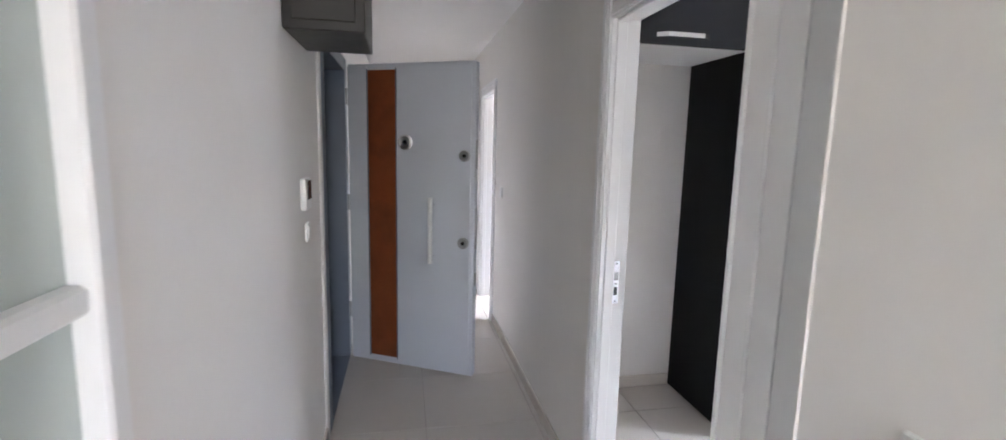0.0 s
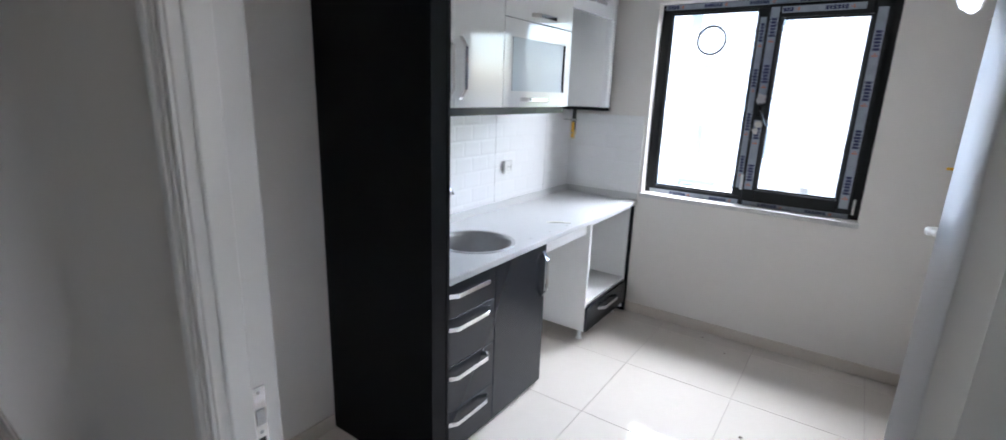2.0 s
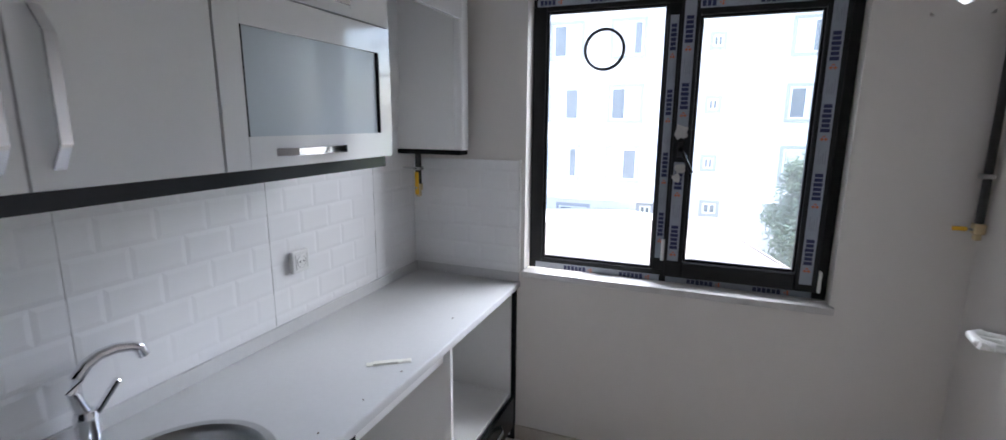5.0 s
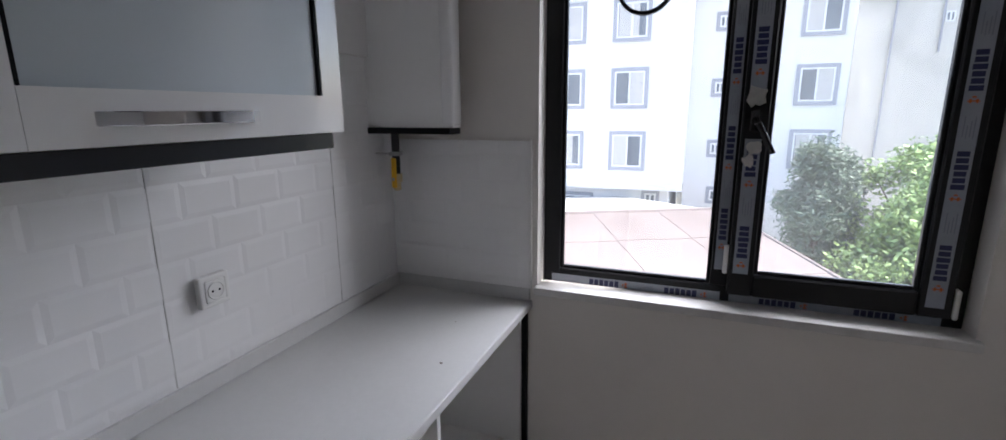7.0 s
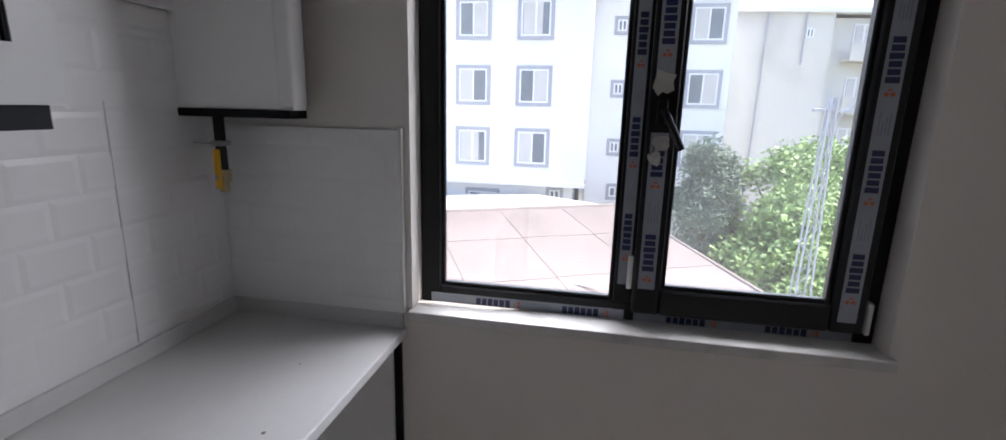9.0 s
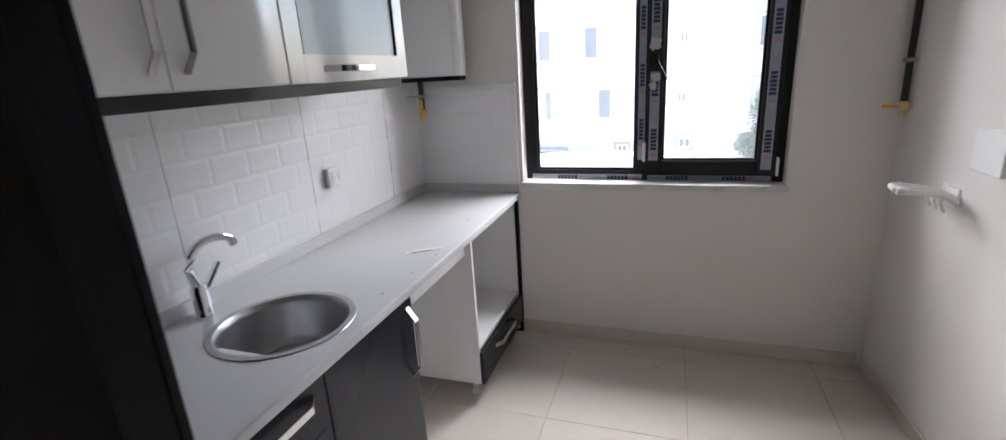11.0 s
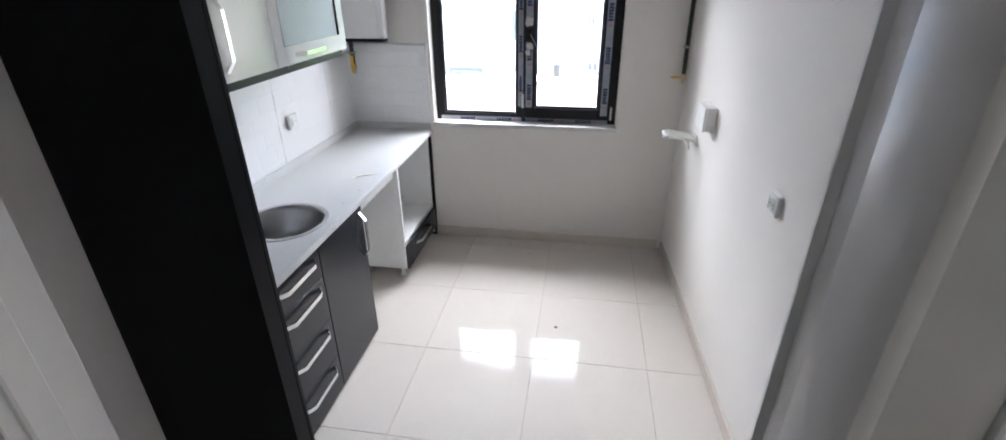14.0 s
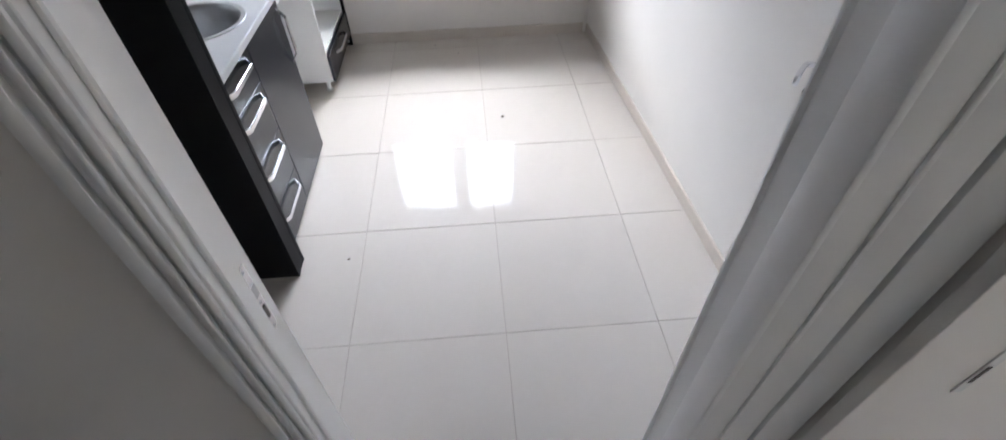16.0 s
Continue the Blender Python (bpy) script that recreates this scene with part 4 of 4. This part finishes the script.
ic = thing("intercom", (LEFT_X, 1.82, 1.26), "white video intercom handset on the hall wall", "intercom")
part("body", box(LEFT_X, LEFT_X + 0.022, 1.765, 1.875, 1.235, 1.36, 0.005), M_PVC, ic)
part("screen", box(LEFT_X + 0.022, LEFT_X + 0.024, 1.80, 1.868, 1.275, 1.35, 0.001), M_SCREEN, ic, "black intercom screen")
sw = thing("light_switch", (LEFT_X, 1.86, 1.10), "white light switch on the hall wall", "switch")
part("plate", box(LEFT_X, LEFT_X + 0.010, 1.83, 1.90, 1.10, 1.175, 0.003), M_PVC, sw)
part("rocker", box(LEFT_X + 0.010, LEFT_X + 0.015, 1.842, 1.888, 1.112, 1.163, 0.002), M_PVC, sw)
eb = thing("electrical_box", (LEFT_X, 1.8, 1.89), "dark brown box under the ceiling beside the entrance", "electrical box")
part("body", box(LEFT_X, -0.105, 1.56, 1.98, 1.87, CEIL, 0.004), M_DARKBOX, eb)
part("cover", boxes((LEFT_X + 0.03, -0.135, 1.552, 1.5595, 1.90, CEIL - 0.03), bevel=0.003), M_DARKBOX, eb, "dark brown front cover")

glazed = thing("window_2", (LEFT_X, -0.02, 0), "white framed glazed door beside the hall", "glazed door", kind="structure")
part("door_frame", boxes((LEFT_X - 0.12, LEFT_X + 0.008, GD1 - 0.05, GD1, 0, 2.1), (LEFT_X - 0.12, LEFT_X + 0.008, GD0, GD0 + 0.05, 0, 2.1), (LEFT_X - 0.12, LEFT_X + 0.008, GD0 + 0.05, GD1 - 0.05, 2.03, 2.1), (LEFT_X - 0.12, LEFT_X + 0.008, GD0 + 0.05, GD1 - 0.05, 0, 0.1), bevel=0.006), M_DOORW, glazed)
part("glazing_bar", box(LEFT_X - 0.045, LEFT_X - 0.004, GD0 + 0.05, GD1 - 0.05, 1.272, 1.312, 0.006), M_DOORW, glazed)
for z0, z1 in ((0.1, 1.272), (1.312, 2.03)):
    part("pane", box(LEFT_X - 0.035, LEFT_X - 0.029, GD0 + 0.05, GD1 - 0.05, z0, z1), M_FGLASS, glazed, "greenish frosted pane")

door_casing("door_frame_room", FAR0 + 0.03, FAR1 - 0.03, 1.965, "white moulded door frame of a side room")
door_casing("door_frame_end", 5.08, 5.72, 1.965, "white moulded door frame at the hall end")
fl = thing("room_door", (KIT_X + 0.02, FAR0 + 0.04, 0), "brown-edged room door standing open", "door")
part("door_panel", box(KIT_X + 0.02, KIT_X + 0.68, FAR0 + 0.035, FAR0 + 0.075, 0.008, 1.955, 0.002), M_BROWN, fl)
for z in (0.3, 1.65):
    part("hinge", box(KIT_X + 0.002, KIT_X + 0.02, FAR0 + 0.03, FAR0 + 0.045, z, z + 0.1, 0.003), M_STEEL, fl)
sw2 = thing("light_switch", (HALL_X, 3.55, 1.15), "white light switch on the hall wall", "switch")
part("plate", box(HALL_X - 0.010, HALL_X, 3.51, 3.59, 1.11, 1.19, 0.003), M_PVC, sw2)
part("rocker", box(HALL_X - 0.014, HALL_X - 0.010, 3.523, 3.577, 1.123, 1.177, 0.002), M_PVC, sw2)

# ---- outside ----
GZ = -5.2
structure("ground", box(-400, 900, -600, 600, GZ - 0.5, GZ), M_SOIL, "bare earth and scrub between the houses", "ground")


def house_window(parent, m, w, h, curtain, surround=True):
    """A window in a wall whose outward normal is -y of m; m sits at its lower middle."""
    g = part("window", boxes((-w / 2, w / 2, -0.03, 0.06, 0, h), m=m), M_WINDARK, parent)
    if surround:
        part("surround", boxes((-w / 2 - 0.16, w / 2 + 0.16, -0.06, 0.02, -0.16, 0), (-w / 2 - 0.16, w / 2 + 0.16, -0.06, 0.02, h, h + 0.16),
                               (-w / 2 - 0.16, -w / 2, -0.06, 0.02, 0, h), (w / 2, w / 2 + 0.16, -0.06, 0.02, 0, h), m=m), M_GREYTRIM, g)
    part("frame", boxes((-w / 2, -w / 2 + 0.07, -0.05, -0.02, 0, h), (w / 2 - 0.07, w / 2, -0.05, -0.02, 0, h), (-w / 2 + 0.07, w / 2 - 0.07, -0.05, -0.02, 0, 0.07), (-w / 2 + 0.07, w / 2 - 0.07, -0.05, -0.02, h - 0.07, h), (-0.04, 0.04, -0.05, -0.02, 0.07, h - 0.07), m=m), M_PVC, g)
    if curtain:
        a, b = ((-w / 2 + 0.08, -0.05), (0.05, w / 2 - 0.08), (-w / 2 + 0.1, w / 2 - 0.35))[curtain % 3]
        part("curtain", boxes((a, b, -0.036, -0.031, 0.08, h - 0.08), m=m), M_CURTAIN, g)


white = thing("apartment_building", (26, 6, GZ), "white rendered apartment block with grey window surrounds", "building")
FXW = 25.5
part("wall", boxes((FXW, FXW + 10, 2.05, 22, -1.85, 7.2), (FXW + 0.5, FXW + 10, 2.6, 22, GZ, -1.85), (FXW + 2.2, FXW + 10, -4.2, 2.05, GZ, 7.0)), M_FACADE, white)
part("cornice", boxes((FXW - 0.7, FXW + 10.6, 1.5, 22.4, 7.2, 7.6), (FXW + 1.6, FXW + 10.5, -4.6, 1.5, 7.0, 7.4), (FXW - 0.12, FXW, 2.0, 22, -2.02, -1.82)), M_FACADE, white)
fm = Matrix.Rotation(radians(-90), 4, "Z")
k = 0
for z in (-1.0, 1.75, 4.6):
    for y in (4.5, 7.3, 11.3, 14.0, 17.5):
        k += 1
        house_window(white, Matrix.Translation((FXW, y, z)) @ fm, 1.3, 1.45, k * 2 + 1)
    house_window(white, Matrix.Translation((FXW + 2.2, -3.05, z + 0.1)) @ fm, 1.3, 1.4, k)
    house_window(white, Matrix.Translation((FXW + 2.2, 0.75, z + 0.5)) @ fm, 0.42, 0.5, 0)
for y in (6.9, 10.7, 14.5):
    house_window(white, Matrix.Translation((FXW + 0.5, y, -4.0)) @ fm, 1.4, 1.5, 1)
house_window(white, Matrix.Translation((FXW + 0.5, 3.4, -2.75)) @ fm, 0.5, 0.5, 0)
house_window(white, Matrix.Translation((FXW + 2.2, 0.55, -2.7)) @ fm, 0.6, 0.5, 0)

grey = thing("apartment_building", (36, -12, GZ), "weathered grey-beige rendered apartment block", "building")
gm = Matrix.Translation((33.5, -5.5, 0)) @ Matrix.Rotation(radians(6), 4, "Z")
part("wall", box(0, 13, -5.1, 0, GZ, 6.9, 0, gm), M_FACADE2, grey)
part("side_wall", box(0.4, 13, -9.6, -5.1, GZ, 6.7, 0, gm), M_FACADE2, grey)
part("roof", boxes((-0.25, 13.3, -9.9, 0.25, 6.9, 7.15), m=gm), M_FACADE, grey)
part("chimney", boxes((3, 3.8, -3.0, -2.2, 7.15, 8.6), (5, 6.2, -5.2, -4.2, 7.15, 8.2), m=gm), M_FACADE2, grey)
part("drain_pipe", add_tube(add_tube(bmesh.new(), [gm @ Vector((-0.08, -1.6, 6.9)), gm @ Vector((-0.08, -1.5, -2))], 0.05, 8), [gm @ Vector((-0.08, -3.6, 6.9)), gm @ Vector((-0.08, -3.6, 4.2))], 0.05, 8), M_GREYTRIM, grey)
gw = gm @ fm
house_window(grey, gm @ Matrix.Translation((0.0, -3.9, 5.6)) @ fm, 0.4, 0.5, 0, False)
for z in (-0.6, 2.2, 5.0):
    house_window(grey, gm @ Matrix.Translation((0.4, -6.9, z)) @ fm, 1.1, 1.4, 2, False)
    part("balcony", boxes((-0.5, 0.4, -8.2, -5.9, z - 0.6, z - 0.45), (-0.5, -0.4, -8.2, -5.9, z - 0.45, z + 0.3), m=gm), M_FACADE2, grey)
terr = tagged(part("far_house", boxes((44, 52, -13, -2, GZ, 4.0)), M_TERR), "terracotta rendered house between the blocks", "building")

# low building with a sheet roof
low = thing("low_building", (14, 4, GZ), "low building with faded red sheet roofing", "building")
ra = Vector((18.675, 0.679, 0))
rd = (Vector((16.117, 5.56, 0)) - ra).normalized()
rn = Vector((-rd.y, rd.x, 0))
if rn.x > 0:
    rn = -rn
RZ, RS, RL, RD = -1.5, 0.115, 26.0, 11.0


def roof_at(u, s, up=0.0):
    p = ra + rd * u + rn * s
    return Vector((p.x, p.y, RZ - RS * abs(s) + up))


sheets = bmesh.new()
for i in range(26):
    for s0, s1, lift in ((0.0, 2.3, 0.03), (2.25, 4.6, 0.02), (4.55, 6.9, 0.01), (6.85, RD, 0.0)):
        u0, u1 = i * 1.0, i * 1.0 + 1.03
        q = [sheets.verts.new(roof_at(u, s, lift + 0.012 * (i % 2) + d)) for d in (0, 0.015) for u, s in ((u0, s0), (u1, s0), (u1, s1), (u0, s1))]
        for f in ((4, 5, 6, 7), (0, 1, 5, 4), (1, 2, 6, 5), (2, 3, 7, 6), (3, 0, 4, 7)):
            sheets.faces.new([q[j] for j in f])
tagged(part("roof_sheet", sheets, M_ROOF, low), kind="stuff")
bm = bmesh.new()
q = [bm.verts.new(p) for p in (roof_at(0, 0, -0.02), roof_at(RL, 0, -0.02), roof_at(RL, RD, -0.02), roof_at(0, RD, -0.02), roof_at(0, -9, -0.02), roof_at(RL, -9, -0.02))]
g = [bm.verts.new((v.co.x, v.co.y, GZ)) for v in q]
bm.faces.new((q[0], q[1], q[2], q[3]))
bm.faces.new((q[1], q[0], q[4], q[5]))
for a, b in ((0, 3), (3, 2), (2, 1), (1, 5), (5, 4), (4, 0)):
    bm.faces.new((q[a], q[b], g[b], g[a]))
part("walls", bm, M_FACADE2, low)
part("ridge_cap", tube([roof_at(-0.1, 0, 0.02), roof_at(RL, 0, 0.02)], 0.09, 8), M_ROOF, low)
part("verge_board", tube([roof_at(-0.03, 0, 0.02), roof_at(-0.03, RD, 0.02)], 0.06, 6), M_ROOF, low)
tagged(part("roof_litter", boxes((-0.25, 0.3, -0.04, 0.04, 0, 0.02), m=Matrix.Translation(roof_at(3.6, 5.2, 0.09)) @ pose(0, 0, 0, 0, 6, 60)), M_SCRAP), "pale strip of litter on the sheet roof", "litter")


def tree(x, y, height, radius, mat, label, seed, leaves=5200, size=0.085, conical=False):
    """Trunk with limbs and a crown of small leaf blades in uneven clumps."""
    r = random.Random(seed)
    t = thing("tree", (x, y, GZ), label, "tree", group="trees beyond the roof")
    bm = tube([(x, y, GZ), (x + 0.1, y - 0.05, GZ + height * 0.3), (x - 0.05, y + 0.1, GZ + height * 0.62)], 0.17, 9, 0.07)
    clumps = []
    for _ in range(34):
        a, h = r.uniform(0, 2 * math.pi), r.uniform(0.25, 1.0)
        rad = radius * (1.15 - h if conical else math.sin(math.pi * min(1, 0.2 + 0.72 * h))) * r.uniform(0.35, 1.05)
        c = Vector((x + rad * math.cos(a), y + rad * math.sin(a), GZ + height * h))
        clumps.append((c, radius * r.uniform(0.22, 0.42)))
        if len(clumps) % 3 == 0:
            add_tube(bm, [(x, y, GZ + height * h * 0.55), ((x + c.x) / 2, (y + c.y) / 2, GZ + height * h * 0.8), c], 0.05, 5, False, 0.015)
    part("trunk", bm, M_BARK, t)
    verts, faces = [], []
    for i in range(leaves):
        c, cr = clumps[i % len(clumps)]
        d = Vector((r.gauss(0, 1), r.gauss(0, 1), r.gauss(0, 0.8))).normalized() * cr * r.uniform(0.2, 1.25)
        p = c + d
        a = Vector((r.gauss(0, 1), r.gauss(0, 1), r.gauss(0, 0.6))).normalized()
        b = a.cross(Vector((r.gauss(0, 1), r.gauss(0, 1), r.gauss(0, 1)))).normalized()
        s = size * r.uniform(0.6, 1.4)
        wd = 0.22 if conical else 0.5
        n = len(verts)
        verts += [p - a * s, p + b * s * wd, p + a * s, p - b * s * wd]
        faces.append((n, n + 1, n + 2, n + 3))
    me = bpy.data.meshes.new("crown")
    me.from_pydata(verts, [], faces)
    me.materials.append(mat)
    ob = new("crown", me)
    ob.parent, ob.matrix_parent_inverse = t, Matrix.Translation(t.location).inverted()


tree(21.0, -2.3, 5.6, 1.7, M_LEAF2, "dark bluish-green pine behind the sheet roof", 1, 16000, 0.11, True)
tree(22.4, -3.2, 5.0, 1.5, M_LEAF2, "dark bluish-green pine beside the wall", 2, 11000, 0.11, True)
for i, (x, y, h, rr) in enumerate(((21.5, -5.0, 5.3, 1.9), (19.0, -4.6, 4.0, 1.8), (23.5, -7.0, 5.4, 2.1), (20.5, -7.0, 4.4, 2.0), (24.5, -9.2, 5.8, 2.2), (18.3, -6.3, 3.2, 1.7), (22.5, -9.6, 5.0, 2.0), (17.0, -4.9, 2.7, 1.4), (26.0, -11.5, 6.2, 2.4), (19.5, -9.0, 4.0, 2.0))):
    tree(x, y, h, rr, M_LEAF, "light green leafy tree in the overgrown yard", 10 + i, 15000)
rnd = random.Random(5)
verts, faces = [], []
for i in range(16000):
    x, y = rnd.uniform(12.5, 27), rnd.uniform(-13, -2.2)
    h, w, a = rnd.uniform(0.15, 0.7), rnd.uniform(0.02, 0.06), rnd.uniform(0, math.pi)
    dx, dy, n = w * math.cos(a), w * math.sin(a), len(verts)
    verts += [(x - dx, y - dy, GZ), (x + dx, y + dy, GZ), (x + dx * 0.3 + rnd.gauss(0, 0.12), y + rnd.gauss(0, 0.12), GZ + h)]
    faces.append((n, n + 1, n + 2))
me = bpy.data.meshes.new("weeds")
me.from_pydata(verts, [], faces)
me.materials.append(M_LEAF)
tagged(new("weeds", me), "green weeds covering the yard", "weeds", kind="stuff")

# lattice pole with street lamp
pole = thing("lattice_pole", (15.6, -3.75, GZ), "grey steel lattice pole with a street lamp", "street lamp")
PB, PT = Vector((15.6, -3.75, GZ)), Vector((16.0, -3.95, 1.95))
for sx, sy in ((-1, -1), (1, -1), (1, 1), (-1, 1)):
    part("leg", tube([PB + Vector((0.22 * sx, 0.22 * sy, 0)), PT + Vector((0.07 * sx, 0.07 * sy, 0))], 0.028, 6), M_GALV, pole)
for i in range(14):
    a, b = i / 14, (i + 1) / 14
    wa, wb = 0.22 - 0.15 * a, 0.22 - 0.15 * b
    s = 1 if i % 2 else -1
    for o in (-1, 1):
        part("brace", tube([PB.lerp(PT, a) + Vector((o * wa, s * wa, 0)), PB.lerp(PT, b) + Vector((o * wb, -s * wb, 0))], 0.014, 5), M_GALV, pole)
part("cross_arm", box(PT.x - 0.05, PT.x + 0.05, PT.y - 0.45, PT.y + 0.4, PT.z - 0.35, PT.z - 0.28, 0.004), M_GALV, pole)
part("lamp_arm", tube([PT + Vector((0, -0.1, -0.6)), PT + Vector((0, -0.5, -0.1)), PT + Vector((0, -0.9, 0.05))], 0.025, 8), M_GALV, pole)
part("lamp_head", box(PT.x - 0.09, PT.x + 0.09, PT.y - 1.35, PT.y - 0.85, PT.z - 0.02, PT.z + 0.1, 0.03, None, 2), M_GALV, pole)

# ---- wall tiles and floor tiles ----
def brick_mesh(name, w, h, mat):
    """A bevelled relief brick, w along x, h along z, facing -y."""
    bm = bmesh.new()
    o = [bm.verts.new((x, 0.0, z)) for x, z in ((0, 0), (w, 0), (w, h), (0, h))]
    e = 0.013
    i = [bm.verts.new((x, -0.0015, z)) for x, z in ((e, e), (w - e, e), (w - e, h - e), (e, h - e))]
    bm.faces.new(i)
    for k in range(4):
        bm.faces.new((o[k], o[(k + 1) % 4], i[(k + 1) % 4], i[k]))
    bmesh.ops.recalc_face_normals(bm, faces=bm.faces)
    me = bpy.data.meshes.new(name)
    bm.to_mesh(me)
    bm.free()
    me.materials.append(mat)
    return me


SPY, SPX = BACK_Y - 0.012, WIN_X - 0.010
splash = thing("wall_tiles", (2.8, BACK_Y, 0.91), "white glossy relief wall tiles above the worktop", "tiles", kind="structure")
part("backing", boxes((TX + 0.102, WIN_X - 0.010, SPY, BACK_Y - 0.0005, CT + 0.002, 1.75), (SPX, WIN_X - 0.0005, 1.945, SPY, CT + 0.002, 1.456)), M_WTILE, splash)
part("tile_trim", box(SPX - 0.005, WIN_X - 0.001, 1.937, 1.945, CT + 0.05, 1.462, 0.001), M_PVC, splash, "white edge trim")
joint = part("tile_joint", boxes(*[(x - 0.0012, x + 0.0012, SPY - 0.0022, SPY, CT + 0.05, 1.52) for x in (2.330, 2.935, 3.540)]), M_TJOINT, splash)
BW, BH = 0.1505, 0.0915
full = {}


def lay(x0, x1, z0, z1, m):
    key = (round(x1 - x0, 4), round(z1 - z0, 4))
    if key[0] < 0.02 or key[1] < 0.02:
        return
    if key not in full:
        full[key] = brick_mesh("wall_tile", key[0], key[1], M_WTILE)
    ob = new("wall_tile", full[key])
    ob.parent, ob.matrix_parent_inverse = splash, Matrix.Translation(splash.location).inverted()
    ob.matrix_basis = m @ Matrix.Translation((x0, 0, z0))


for row in range(-1, 9):
    z0, z1 = max(CT + 0.05, 1.037 + (row - 1) * BH), min(1.70, 1.037 + row * BH)
    off = 0.0 if row % 2 else 0.075
    for i in range(-16, 14):
        x0 = 2.935 + off + i * BW
        a, b = max(x0, TX + 0.104), min(x0 + BW, SPX)
        if z1 > z0 and b - a > 0.02:
            lay(a, b, z0, z1, Matrix.Translation((0, SPY, 0)))
    z1 = min(z1, 1.456)
    for i in range(-5, 4):
        a, b = max(2.52 - (i + 1) * BW - off, 1.95), min(2.52 - i * BW - off, SPY)
        if z1 > z0 and b - a > 0.02:
            lay(0, b - a, z0, z1, Matrix.Translation((SPX, b, 0)) @ Matrix.Rotation(radians(-90), 4, "Z"))


def floor_tile_mesh(w, d):
    bm = bmesh.new()
    e = 0.0015
    o = [bm.verts.new((x, y, -0.006)) for x, y in ((0, 0), (w, 0), (w, d), (0, d))]
    s = [bm.verts.new((x, y, -0.001)) for x, y in ((0, 0), (w, 0), (w, d), (0, d))]
    i = [bm.verts.new((x, y, 0.0)) for x, y in ((e, e), (w - e, e), (w - e, d - e), (e, d - e))]
    bm.faces.new(i)
    for k in range(4):
        j = (k + 1) % 4
        bm.faces.new((o[k], o[j], s[j], s[k]))
        bm.faces.new((s[k], s[j], i[j], i[k]))
    bmesh.ops.recalc_face_normals(bm, faces=bm.faces)
    me = bpy.data.meshes.new("floor_tile")
    bm.to_mesh(me)
    bm.free()
    me.materials.append(M_TILE)
    return me


P, G = 0.6035, 0.0022
tile_mesh = floor_tile_mesh(P - G, P - G)
for i in range(-11, 3):
    for j in range(-7, 10):
        x, y = 3.15 + i * P, 1.037 + j * P
        if x > OUT_X - 0.3 or x < -2.6 or y > 6.6 or y < -2.9 or (x > KIT_X + 0.1 and y < -0.6):
            continue
        ob = new("floor_tile", tile_mesh)
        ob.parent = FLOOR
        ob.location = (x + G / 2, y + G / 2, 0)
